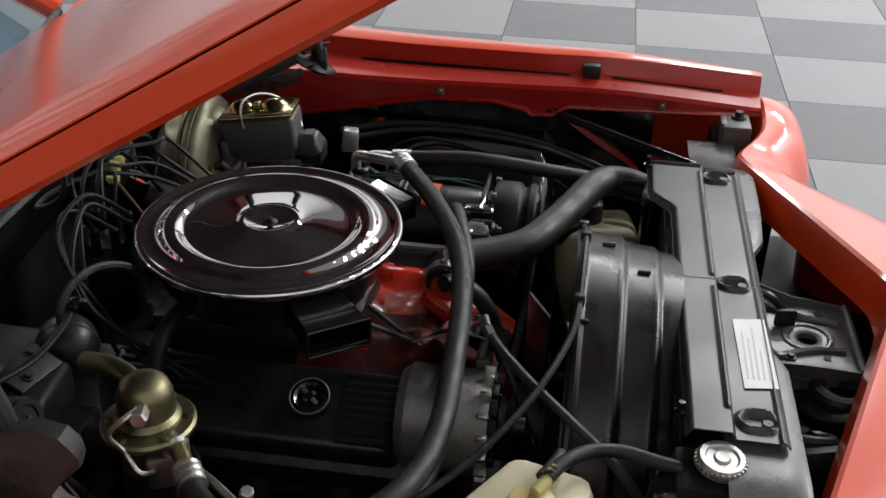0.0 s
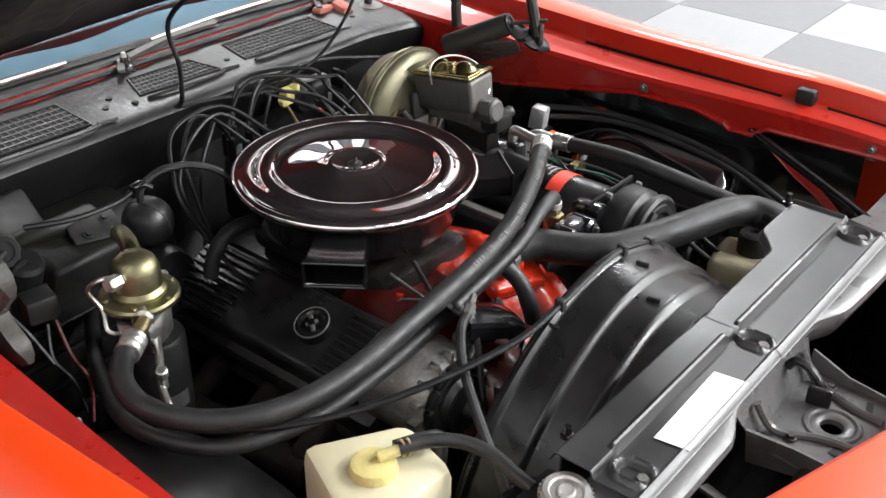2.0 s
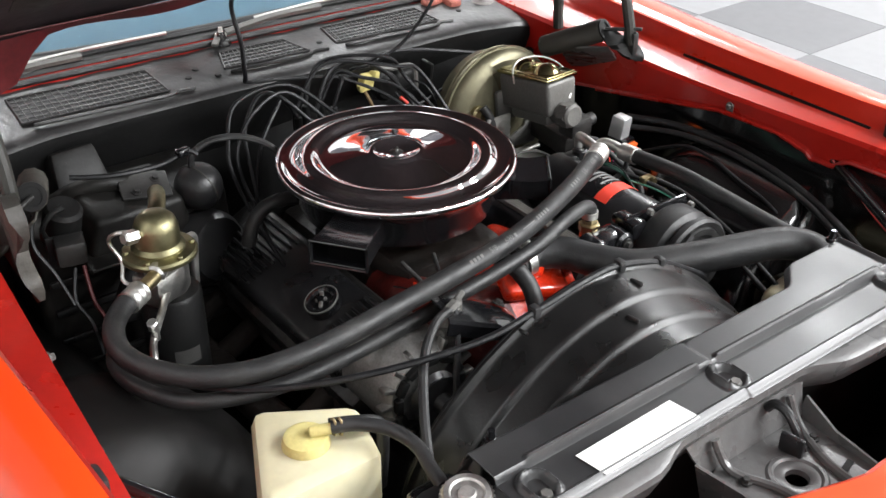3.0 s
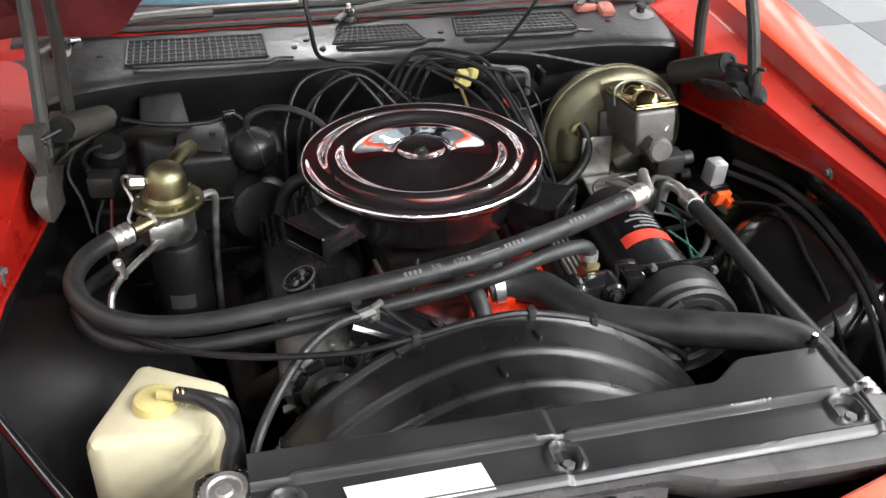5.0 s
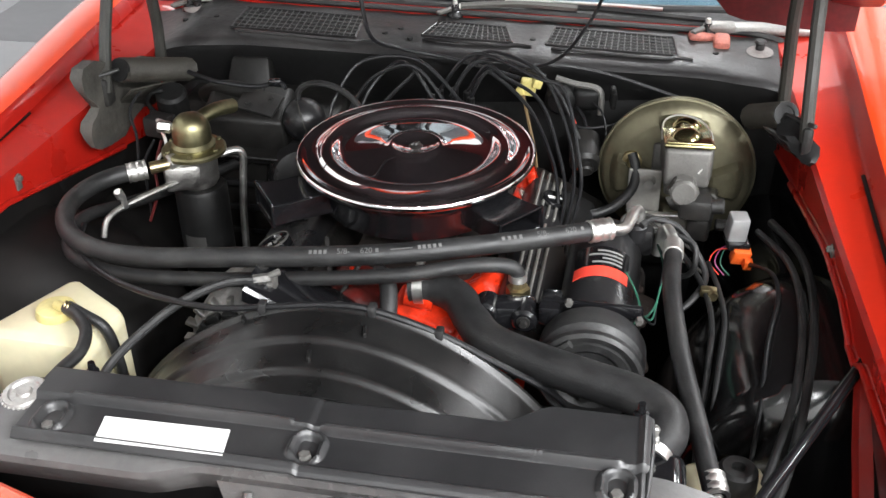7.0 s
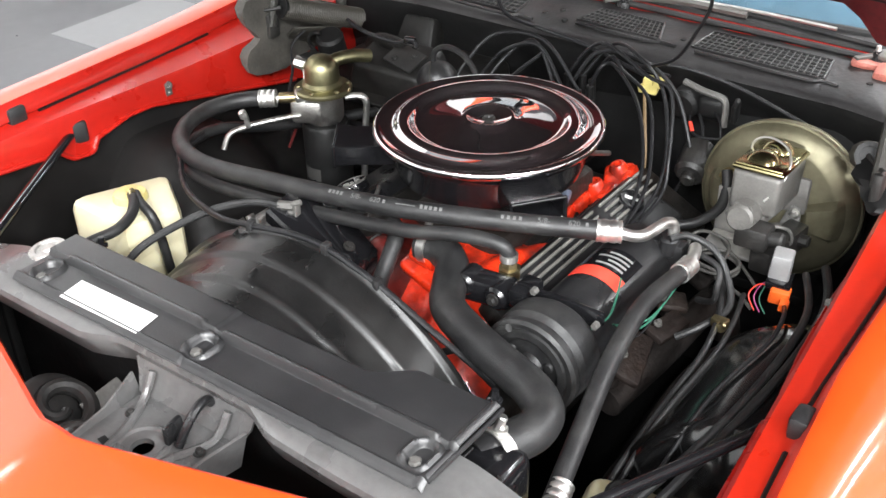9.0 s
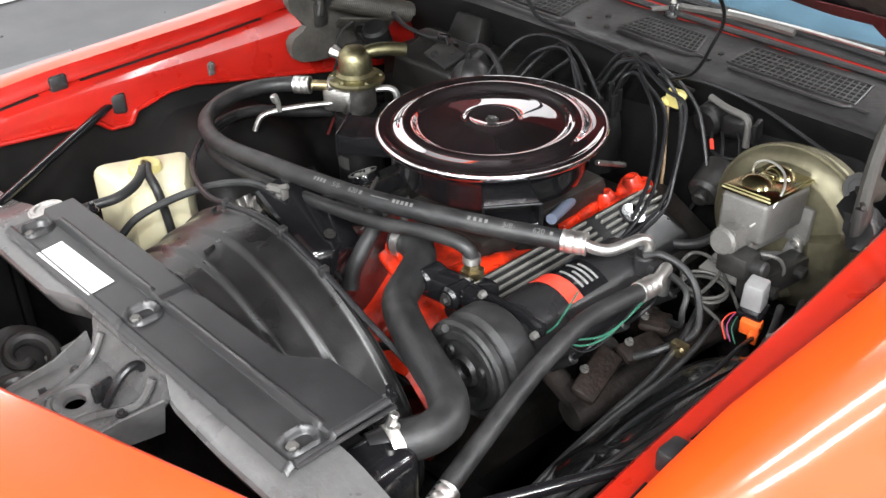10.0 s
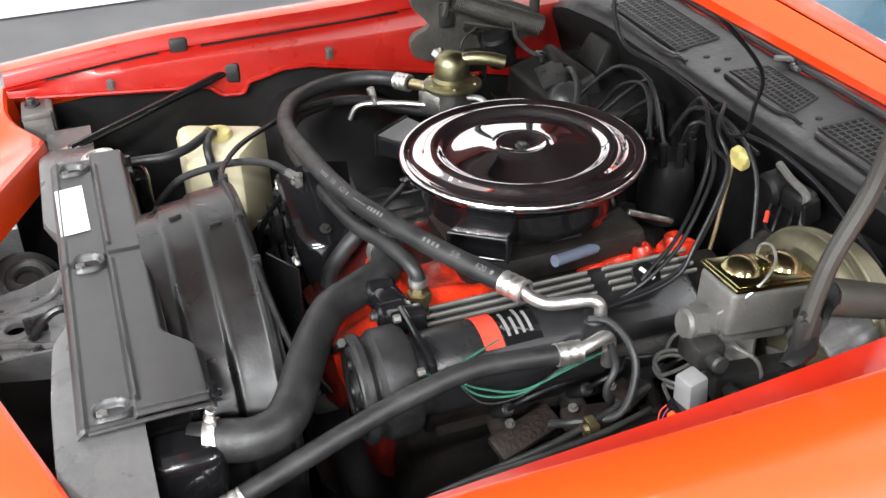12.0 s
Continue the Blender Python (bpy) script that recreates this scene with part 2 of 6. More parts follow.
def tube(points, r, seg=12, step=6, hollow=False):
    """A pipe through points; r is one radius or a radius for each end."""
    path = smooth_path(points, step)
    bm = bmesh.new()
    rings, side = [], None
    n = len(path)
    for i, q in enumerate(path):
        ahead = (path[min(i + 1, n - 1)] - path[max(i - 1, 0)]).normalized()
        if side is None:
            side = ahead.orthogonal().normalized()
        side = (side - ahead * side.dot(ahead)).normalized()
        up = ahead.cross(side)
        rad = r if not isinstance(r, tuple) else r[0] + (r[1] - r[0]) * i / (n - 1)
        rings.append([bm.verts.new(q + rad * (math.cos(2 * math.pi * k / seg) * side + math.sin(2 * math.pi * k / seg) * up)) for k in range(seg)])
    for a, b in zip(rings, rings[1:]):
        for k in range(seg):
            bm.faces.new((a[k], a[(k + 1) % seg], b[(k + 1) % seg], b[k]))
    bm.faces.new(list(reversed(rings[0])))
    bm.faces.new(rings[-1])
    bmesh.ops.recalc_face_normals(bm, faces=list(bm.faces))
    return bm


def sheet(rows, thick=0.0, flip=False):
    """A surface lofted through rows of points, thickened downwards along its normals."""
    bm = bmesh.new()
    vs = [[bm.verts.new(p) for p in row] for row in rows]
    for a, b in zip(vs, vs[1:]):
        for k in range(len(a) - 1):
            q = (a[k], a[k + 1], b[k + 1], b[k])
            bm.faces.new(tuple(reversed(q)) if flip else q)
    if thick:
        bm.normal_update()
        bmesh.ops.solidify(bm, geom=list(bm.faces), thickness=thick)
    return bm


def plate(outline, z0, z1, bevel=0.0015):
    """A flat plate from an outline in x and y."""
    bm = bmesh.new()
    f = bm.faces.new([bm.verts.new((x, y, z0)) for x, y in outline])
    got = bmesh.ops.extrude_face_region(bm, geom=[f])
    for v in got["geom"]:
        if isinstance(v, bmesh.types.BMVert):
            v.co.z = z1
    bmesh.ops.recalc_face_normals(bm, faces=list(bm.faces))
    if bevel:
        bmesh.ops.bevel(bm, geom=list(bm.edges), offset=bevel, segments=2, profile=0.5, affect="EDGES")
    return bm


def hexbolt(at, r=0.008, h=0.007, turn=(0, 0, 0), washer=True):
    bm = lathe([(0, 0), (r * 1.0, 0), (r, h * 0.8), (r * 0.85, h), (0, h)], at, turn, 6)
    if washer:
        merge(bm, lathe([(0, 0), (r * 1.55, 0), (r * 1.5, h * 0.28), (0, h * 0.3)], at, turn, 16))
    return bm


def smooth(a, b, x):
    t = min(max((x - a) / (b - a), 0.0), 1.0)
    return t * t * (3 - 2 * t)


# ---- the showroom ----
X0, X1, Y0, Y1, HIGH = ROOM
slab = rbox((X1 - X0 + 0.4, Y1 - Y0 + 0.4, 0.2), ((X0 + X1) / 2, (Y0 + Y1) / 2, -0.106), 0)
floor = single("floor", slab, FLOOR_EDGE, "grey and white chequered vinyl tile floor", "floor", kind="structure")
for name, size, at in (
    ("wall_west", (0.2, Y1 - Y0 + 0.4, HIGH), (X0 - 0.1, (Y0 + Y1) / 2, HIGH / 2)),
    ("wall_east", (0.2, Y1 - Y0 + 0.4, HIGH), (X1 + 0.1, (Y0 + Y1) / 2, HIGH / 2)),
    ("wall_south", (X1 - X0, 0.2, HIGH), ((X0 + X1) / 2, Y0 - 0.1, HIGH / 2)),
    ("wall_north", (X1 - X0, 0.2, HIGH), ((X0 + X1) / 2, Y1 + 0.1, HIGH / 2)),
):
    single(name, rbox(size, at, 0), WALL, "plain white painted showroom wall", "wall", kind="structure")
# unseen uprights, added so the chrome lid mirrors dark stripes on white
for k in range(14):
    single("stripe_post", rbox((0.34, 0.12, HIGH), (X0 + 0.5 + 0.86 * k, Y1 - 0.062, HIGH / 2), 0.006), FLOOR_EDGE, "unseen dark upright added to stripe the lid's reflection", "post", "wall posts", kind="structure")
single("ceiling", rbox((X1 - X0 + 0.4, Y1 - Y0 + 0.4, 0.2), ((X0 + X1) / 2, (Y0 + Y1) / 2, HIGH + 0.1), 0), CEIL,
       "pale grey showroom ceiling", "ceiling", kind="structure")
for x, y, watts in LAMPS:
    lamp_body = single("ceiling_light", rbox((0.34, 1.36, 0.05), (x, y, HIGH - 0.03), 0.006), LAMP_BODY,
                       "long white fluorescent ceiling light", "ceiling light", group="ceiling lights")
    data = bpy.data.lights.new("ceiling_light", "AREA")
    data.shape, data.size, data.size_y, data.energy, data.color = "RECTANGLE", 0.28, 1.3, watts, (0.97, 0.985, 1.0)
    lamp = new("fluorescent_tube", data)
    lamp.matrix_basis = pose(x, y, HIGH - 0.062)

# ---- car body ----
def fender_profile(y, side):
    """Inner wall, ledge, crest and outer skin of a front fender at y, from inside out."""
    inner = (0.685 - 0.07 * y) if side > 0 else (0.662 - 0.06 * y)
    outer = 0.735 + 0.075 * y
    slot = 0.648 if side > 0 else 0.655 + 0.040 * y
    slot = max(slot, inner - 0.016)
    lean = 1.0 if side > 0 else 0.26  # the driver's flange hangs further inboard
    lap = 0.0 if side > 0 else 0.009
    pts = [(inner - 0.062 * lean, 0.735), (inner - 0.058 * lean, 0.785), (inner - 0.058 * lean, 0.826), (inner - 0.052 * lean, 0.8325), (slot - 0.007, 0.842),
           (slot - 0.002, 0.844), (slot + 0.002 - lap, 0.848), (slot + 0.008 - 1.4 * lap, 0.867), (slot + 0.013 - 1.2 * lap, 0.876), (slot + 0.024 - 0.5 * lap, 0.880)]
    wide = outer - slot - 0.024
    pts += [(slot + 0.024 + wide * 0.45, 0.876), (slot + 0.024 + wide * 0.75, 0.865), (outer, 0.843), (outer + 0.026, 0.815), (outer + 0.048, 0.776),
            (outer + 0.062, 0.72), (outer + 0.066, 0.62), (outer + 0.056, 0.50), (outer + 0.03, 0.36)]
    drop = 0.030 * smooth(0.25, -0.25, y)
    rise = 0.022 * smooth(0.5, 1.2, y)
    # the rolled lower edge: a lobe that carries the brace, then the wheel arch
    lobe = smooth(0.262, 0.292, y) * (1 - smooth(0.326, 0.342, y))
    arch = smooth(0.322, 0.345, y)
    if side < 0:
        low = (0.795 - 0.08 * y) * (1 - arch) + (0.790 - 0.20 * max(0, y - 0.46) - 0.25 * max(0, 0.41 - y)) * arch - 0.018 * lobe
    else:
        low = 0.797 * (1 - arch) + (0.801 - 0.18 * max(0, y - 0.52) - 0.25 * max(0, 0.40 - y)) * arch - 0.018 * lobe
    low = max(low, 0.66) + drop - rise
    pts[0] = (pts[0][0], low)
    pts[1] = (pts[1][0], low + 0.005)
    pts[2] = (pts[2][0], max(0.826, low + 0.009))
    pts[3] = (pts[3][0], max(0.8325, low + 0.012))
    return [(side * x, z - drop + rise) for x, z in pts]


def build_fender(side):
    rim = "passenger" if side < 0 else "driver"
    f = thing("front_fender", f"glossy red-orange front fender, {rim} side, with rolled inner flange", "fender", (side * 0.75, 0.5, 0.35), "front fenders")
    ys = [-0.09 + 1.34 * k / 134 for k in range(135)]
    rows = [[(x, y, z) for x, z in fender_profile(y, side)] for y in ys]
    part("outer_skin", sheet([r[8:] for r in rows], 0.0016, flip=side < 0), PAINT, f)
    cut = 9 if side < 0 else 4
    inner = sheet([r[:cut] for r in rows], 0.0016, flip=side < 0)
    part("inner_flange", inner, PAINT_SHADED, f, "red inner flange, darkened in colour as if shaded")
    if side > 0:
        part("flange_ledge", sheet([r[3:9] for r in rows], 0.0016), PAINT_HALF_SHADED, f, "red ledge along the flange, coloured lighter as if lit")
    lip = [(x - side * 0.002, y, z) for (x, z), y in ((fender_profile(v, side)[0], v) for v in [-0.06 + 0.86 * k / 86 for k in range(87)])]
    part("arch_lip", tube(lip, 0.0045, 8, 2), PAINT_SHADED, f, "red rolled wheel arch lip")
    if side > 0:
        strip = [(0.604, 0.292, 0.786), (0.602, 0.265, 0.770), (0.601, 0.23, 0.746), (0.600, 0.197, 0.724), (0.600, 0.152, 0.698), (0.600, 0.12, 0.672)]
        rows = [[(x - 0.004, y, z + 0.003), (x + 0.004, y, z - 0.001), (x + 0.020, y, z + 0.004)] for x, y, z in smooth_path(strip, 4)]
        part("front_lip", sheet(rows, 0.002), PAINT_SHADED, f, "red lip running down ahead of the wheel arch")
    # black tubes painting the shadow line under the crest, the rubber stop and screws
    for a, b in ((-0.02, 0.185), (0.265, 0.66)):
        pa, pb = fender_profile(a, side)[4], fender_profile(b, side)[4]
        part("shadow_line", tube([(pa[0] + side * 0.003, a, pa[1] + 0.001), (pb[0] + side * 0.003, b, pb[1] + 0.001)], 0.0032, 6), FIREWALL, f)
    p = fender_profile(0.224, side)[4]
    part("rubber_stop", rbox((0.022, 0.034, 0.03), (p[0] + side * 0.006, 0.224, p[1] + 0.010), 0.006, (0, 0, 0)), RUBBER, f, "black rubber hood stop")
    for y in (0.09, 0.50):
        q = fender_profile(y, side)[2]
        part("bolt", merge(hexbolt((q[0] - side * 0.002, y, q[1] - 0.012), 0.005, 0.007, (0, -90 * side, 0)), rbox((0.004, 0.014, 0.024), (q[0] - side * 0.001, y, q[1] - 0.020), 0.0015)), IRON, f)
    return f


for side in (-1, 1):
    build_fender(side)


def build_inner_fender(side):
    """Black wheelhouse panel: a low wall with the hump of the wheel arch."""
    rows = []
    for i in range(49):
        y = (0.10 + 0.88 * i / 48) if side > 0 else (-0.05 + 1.03 * i / 48)
        row = []
        inner = (0.685 - 0.07 * y) if side > 0 else (0.662 - 0.06 * y)
        tuck = 0.0 if side > 0 else 0.048
        row.append((side * (inner - 0.050 + tuck), y, (0.806 if side > 0 else 0.79) - 0.03 * smooth(0.25, -0.25, y)))
        hump = math.exp(-((y - 0.385) / 0.235) ** 6)
        for k in range(25):
            s = (k / 24) ** 0.8
            edge = inner - 0.058 + tuck
            foot = edge - tuck - 0.13 - 0.13 * hump
            x = edge + (foot - edge) * s
            top = 0.746 - 0.03 * smooth(0.7, 0.9, y)
            low = 0.30
            bulge = (1 - s ** 2.2) ** 0.5
            z = low + (top - low) * bulge * (0.80 + 0.20 * hump) * (0.25 + 0.75 * (smooth(0.17, 0.30, y) if side > 0 else smooth(0.18, 0.42, y)))
            z += 0.004 * math.sin(y * 31) * s * (1 - hump)
            row.append((side * x, y, z))
        rows.append(row)
    ob = thing("inner_fender", "black painted wheelhouse panel with a rounded hump", "inner fender", (side * 0.55, 0.45, 0.3), "inner fenders")
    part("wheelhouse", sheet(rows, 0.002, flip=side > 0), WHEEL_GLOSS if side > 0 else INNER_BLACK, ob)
    # black boxes added to close the gaps, so no pale floor shows through
    part("gap_panel", merge(rbox((0.02, 0.50, 0.50), (side * 0.628, 0.86, 0.50), 0.004), rbox((0.16, 0.02, 0.46), (side * 0.58, 0.99, 0.55), 0.004)), FIREWALL, ob)
    part("front_gap_panel", rbox((0.02, 0.42, 0.40), (side * 0.66, 0.10, 0.46), 0.004), FIREWALL, ob)
    return ob


for side in (-1, 1):
    build_inner_fender(side)

# core support: the painted steel shelf in front of the radiator
core = thing("radiator_support", "dusty black pressed steel radiator support panel", "radiator support", (0.0, -0.04, 0.3))


def support_rows():
    rows = []
    for i in range(61):
        x = -0.56 + 1.13 * i / 60
        mid = smooth(-0.17, -0.10, x) * (1 - smooth(0.10, 0.17, x))
        front = -0.048 + 0.022 * mid - 0.008 * smooth(0.1, 0.3, x) + 0.012 * smooth(0.40, 0.5, abs(x))
        fall = 0.03 * smooth(0.36, 0.5, abs(x))
        z = 0.7945 - fall
        rows.append([(x, 0.04, z), (x, -0.02, z), (x, front + 0.008, z), (x, front, z - 0.004), (x, front - 0.002, z - 0.012),
                     (x, front + 0.012, z - 0.045), (x, front + 0.03, z - 0.06)])
    return rows


part("shelf", sheet(support_rows(), 0.0022, flip=False), SHELF, core)
part("front_wall", rbox((1.0, 0.02, 0.40), (0, 0.02, 0.53), 0.004), FIREWALL, core)
for side in (-1, 1):
    part("end_bracket", merge(rbox((0.07, 0.05, 0.012), (side * 0.60, -0.045, 0.793), 0.003), rbox((0.05, 0.012, 0.13), (side * 0.60, -0.022, 0.735), 0.003),
                              rbox((0.012, 0.05, 0.12), (side * 0.572, -0.045, 0.735), 0.003)), IRON, core, "bare grey steel corner bracket")
    part("bolt", hexbolt((side * 0.61, -0.05, 0.80), 0.009, 0.012), DUSTY, core)
    part("side_wall", rbox((0.20, 0.015, 0.35), (side * 0.52, 0.0, 0.57), 0.003), FIREWALL, core)

# nose: the painted header between the fenders
nose = thing("header_panel", "glossy red-orange nose panel curving down to the front", "header panel", (0, -0.4, 0.4))
rows = []
for i in range(61):
    x = -0.78 + 1.56 * i / 60
    v = abs(x)
    back = -0.192 + 0.36 * max(v - 0.03, 0) if v < 0.46 else -0.037 - 0.055 * smooth(0.46, 0.6, v)
    zt = 0.826 - 0.075 * v + 0.035 * smooth(0.5, 0.68, v)
    zt -= 0.05 * smooth(0.70, 0.80, v)
    reach = 0.42 - 0.31 * smooth(0.22, 0.56, v)
    row = [(x, back + 0.012, zt - 0.06), (x, back + 0.004, zt - 0.02), (x, back, zt - 0.004), (x, back - 0.006, zt)]
    for k in range(1, 10):
        s = k / 9
        row.append((x, back - 0.006 - reach * math.sin(s * 1.45), zt - 0.02 * s - 0.34 * (1 - math.cos(s * 1.35)) ** (1.0 + 0.6 * smooth(0.4, 0.6, v))))
    rows.append(row)
part("skin", sheet(rows, 0.002, flip=False), PAINT, nose)

part("splash_shield", merge(rbox((1.36, 0.46, 0.012), (0, -0.20, 0.52), 0.002), rbox((0.28, 0.10, 0.25), (0.56, -0.06, 0.62), 0.004), rbox((0.28, 0.10, 0.25), (-0.56, -0.06, 0.62), 0.004)), FIREWALL, nose, "black splash shield under the nose")

# hood latch support with its round hole, hook and horn
latch = thing("hood_latch_support", "dusty black stamped hood latch bracket with a round hole", "latch bracket", (0.01, -0.12, 0.6))
rows = []
for k in range(33):
    c, s = math.cos(2 * math.pi * k / 32), math.sin(2 * math.pi * k / 32)
    m = max(abs(c) / 0.082, abs(s) / 0.064)
    rows.append([(0.006 + r * c, -0.104 + r * s, z) for r, z in ((0.0135, 0.722), (0.0140, 0.729), (0.018, 0.731), (0.026, 0.731), (0.029, 0.7335), (0.033, 0.7335), (0.036, 0.731))] + [(0.012 + c / m, -0.100 + s / m, 0.730)])
part("bracket_plate", sheet(rows, 0.004), SHELF, latch)
part("slot", rbox((0.030, 0.008, 0.001), (0.062, -0.128, 0.7315), 0, (0, 0, 15)), FIREWALL, latch)
part("slot", rbox((0.020, 0.010, 0.001), (-0.035, -0.125, 0.7315), 0, (0, 0, -10)), FIREWALL, latch)
for sx in (-1, 1):
    part("side_flange", sheet([[(0.012 + sx * 0.080, -0.165, 0.735), (0.012 + sx * 0.080, -0.165, 0.715)], [(0.012 + sx * 0.084, -0.09, 0.742), (0.012 + sx * 0.08, -0.09, 0.70)],
                               [(0.012 + sx * 0.10, -0.035, 0.752), (0.012 + sx * 0.08, -0.035, 0.69)]], 0.004), SHELF, latch)
    part("bolt", hexbolt((0.012 + sx * 0.06, -0.075, 0.732), 0.005, 0.006), DUSTY, latch)
for sx in (-1, 1):
    part("pressed_rib", tube([(0.012 + sx * 0.034, -0.150, 0.732), (0.012 + sx * 0.040, -0.105, 0.733), (0.012 + sx * 0.062, -0.055, 0.735), (0.012 + sx * 0.066, -0.030, 0.765)], 0.0055, 8), SHELF, latch)
part("front_ridge", tube([(-0.07, -0.166, 0.733), (0.09, -0.166, 0.733)], 0.006, 8), SHELF, latch)
part("rear_ramp", sheet([[(-0.075, -0.04, 0.731), (0.10, -0.04, 0.731)], [(-0.085, -0.028, 0.75), (0.11, -0.028, 0.75)], [(-0.095, -0.02, 0.772), (0.115, -0.02, 0.772)]], 0.003), SHELF, latch)
part("hook", tube([(0.044, -0.082, 0.732), (0.046, -0.068, 0.752), (0.047, -0.050, 0.768), (0.046, -0.034, 0.770), (0.044, -0.026, 0.760)], 0.0060, 10), SATIN_BLACK, latch, "black hood hook")
part("lock_tongue", rbox((0.008, 0.030, 0.026), (0.030, -0.075, 0.745), 0.003, (0, 0, 10)), SATIN_BLACK, latch)
part("stay", rbox((0.025, 0.006, 0.30), (0.0, -0.15, 0.57), 0.002), DUSTY, latch)

horn = thing("car_horn", "dusty black round horn with a spiral trumpet", "horn", (-0.085, -0.14, 0.62))
part("shell", lathe([(0, -0.02), (0.052, -0.018), (0.058, -0.006), (0.058, 0.002), (0.05, 0.008), (0, 0.010)], (-0.086, -0.145, 0.695), (-12, 10, 0), 32), DUSTY, horn)
spiral = [(-0.086 + (0.044 - 0.0052 * a) * math.cos(a), -0.145 + (0.044 - 0.0052 * a) * math.sin(a), 0.708 + 0.001 * a) for a in [0.35 * k for k in range(20)]]
part("trumpet", tube(spiral, (0.013, 0.007), 10, 3), DUSTY, horn)
part("mount", rbox((0.03, 0.06, 0.006), (-0.06, -0.095, 0.715), 0.002, (10, 0, 0)), IRON, horn)
copy_thing(horn, Matrix.Translation((-0.215, -0.090, 0.615)) @ Matrix.Rotation(0.5, 4, 'Y'))

# cowl: the ribbed black panel under the windscreen
cowl = thing("cowl", "satin black cowl panel with three air intake grilles", "cowl panel", (0, 1.05, 0.8))


def cowl_z(x, y):
    return 0.866 - 0.028 * x + 0.10 * (y - 1.06) - 0.03 * smooth(0.52, 0.64, abs(x))


def cowl_front(x):
    return 0.994 + 0.03 * x - 0.022 * smooth(0.40, 0.56, abs(x))


rows, face_rows = [], []
for i in range(81):
    x = -0.66 + 1.30 * i / 80
    fy = cowl_front(x)
    row = [(x, fy + 0.006, cowl_z(x, fy) - 0.014), (x, fy + 0.010, cowl_z(x, fy) - 0.008), (x, fy + 0.017, cowl_z(x, fy) - 0.0035), (x, fy + 0.028, cowl_z(x, fy) - 0.0008)]
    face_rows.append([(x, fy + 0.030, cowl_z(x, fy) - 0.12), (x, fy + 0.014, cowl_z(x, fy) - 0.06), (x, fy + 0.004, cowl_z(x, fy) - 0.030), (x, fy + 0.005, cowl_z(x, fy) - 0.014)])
    for y in (1.045, 1.09, 1.125 + 0.02 * x, 1.146 + 0.02 * x):
        row.append((x, max(y, fy + 0.034), cowl_z(x, y) + 0.0006 * math.sin(x * 60)))
    rows.append(row)
part("panel", sheet(rows, 0.002, flip=True), COWL, cowl)
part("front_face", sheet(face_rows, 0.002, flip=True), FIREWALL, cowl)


def build_grille(x0, x1, y0, y1, skew, lines, cross):
    """A sunk intake opening with a raised rim and a net of bars."""
    g = part("grille", rbox((0.001, 0.001, 0.001), ((x0 + x1) / 2, (y0 + y1) / 2, cowl_z((x0 + x1) / 2, y0) + 0.001), 0), FIREWALL, cowl)
    zed = lambda x, y: cowl_z(x, y) + 0.0004
    corners = [(x0, y0), (x1, y0), (x1 - skew, y1), (x0 + skew, y1)]
    bed = bmesh.new()
    bed.faces.new([bed.verts.new((x, y, zed(x, y) + 0.0005)) for x, y in corners])
    part("opening", bed, FIREWALL, g)
    rim = [(x, y, zed(x, y) + 0.001) for x, y in corners]
    part("rim", merge(*[tube([rim[k], rim[(k + 1) % 4]], 0.0024, 6) for k in range(4)]), COWL, g)
    bars = []
    for k in range(1, cross):
        s = k / cross
        a = (x0 + (x1 - x0) * s, y0)
        b = (x0 + skew + (x1 - x0 - 2 * skew) * s, y1)
        bars.append(tube([(*a, zed(*a) + 0.0014), (*b, zed(*b) + 0.0014)], 0.0011, 5))
    for k in range(1, lines):
        s = k / lines
        y = y0 + (y1 - y0) * s
        bars.append(tube([(x0 + skew * s, y, zed(x0, y) + 0.0014), (x1 - skew * s, y, zed(x1, y) + 0.0014)], 0.0012, 5))
    part("net", merge(*bars), mat("grille_bar_paint", (0.042, 0.041, 0.041), 0.36, 0, 0.3, 30, dirt=(0.08, 0.078, 0.075), dirt_amount=0.5, dirt_scale=25), g)


build_grille(-0.457, -0.214, 1.020, 1.106, 0.004, 6, 20)
build_grille(-0.095, 0.074, 1.052, 1.112, 0.020, 5, 15)
build_grille(0.136, 0.372, 1.056, 1.126, 0.009, 6, 20)
for x, y in ((-0.165, 1.05), (-0.14, 1.075), (-0.50, 1.06), (-0.115, 1.04), (0.11, 1.075), (0.44, 1.08), (-0.56, 1.05)):
    part("hole_plug", lathe([(0, 0.002), (0.005, 0.002), (0.006, 0), (0.006, -0.003)], (x, y, cowl_z(x, y)), seg=10), FIREWALL, cowl)
WORN = mat("worn_pale_primer", (0.22, 0.20, 0.19), 0.55, 0, 0.3, 40, bump=0.3, bscale=200, dirt=(0.10, 0.06, 0.055), dirt_amount=0.6, dirt_scale=25)
for x, y in ((-0.560, 1.112), (0.518, 1.108)):
    z = cowl_z(x, y)
    patch = part("worn_patch", lathe([(0, 0.0012), (0.021, 0.0012), (0.024, 0.0)], (x, y - 0.008, z), (6, 0, 0), 18), WORN, cowl, "pale worn patch of bare primer")
    part("rubber_plug", lathe([(0, 0.020), (0.009, 0.019), (0.011, 0.014), (0.008, 0.010), (0.008, 0.0)], (x, y, z), (0, 0, 0), 14), RUBBER, patch, "black rubber plug")
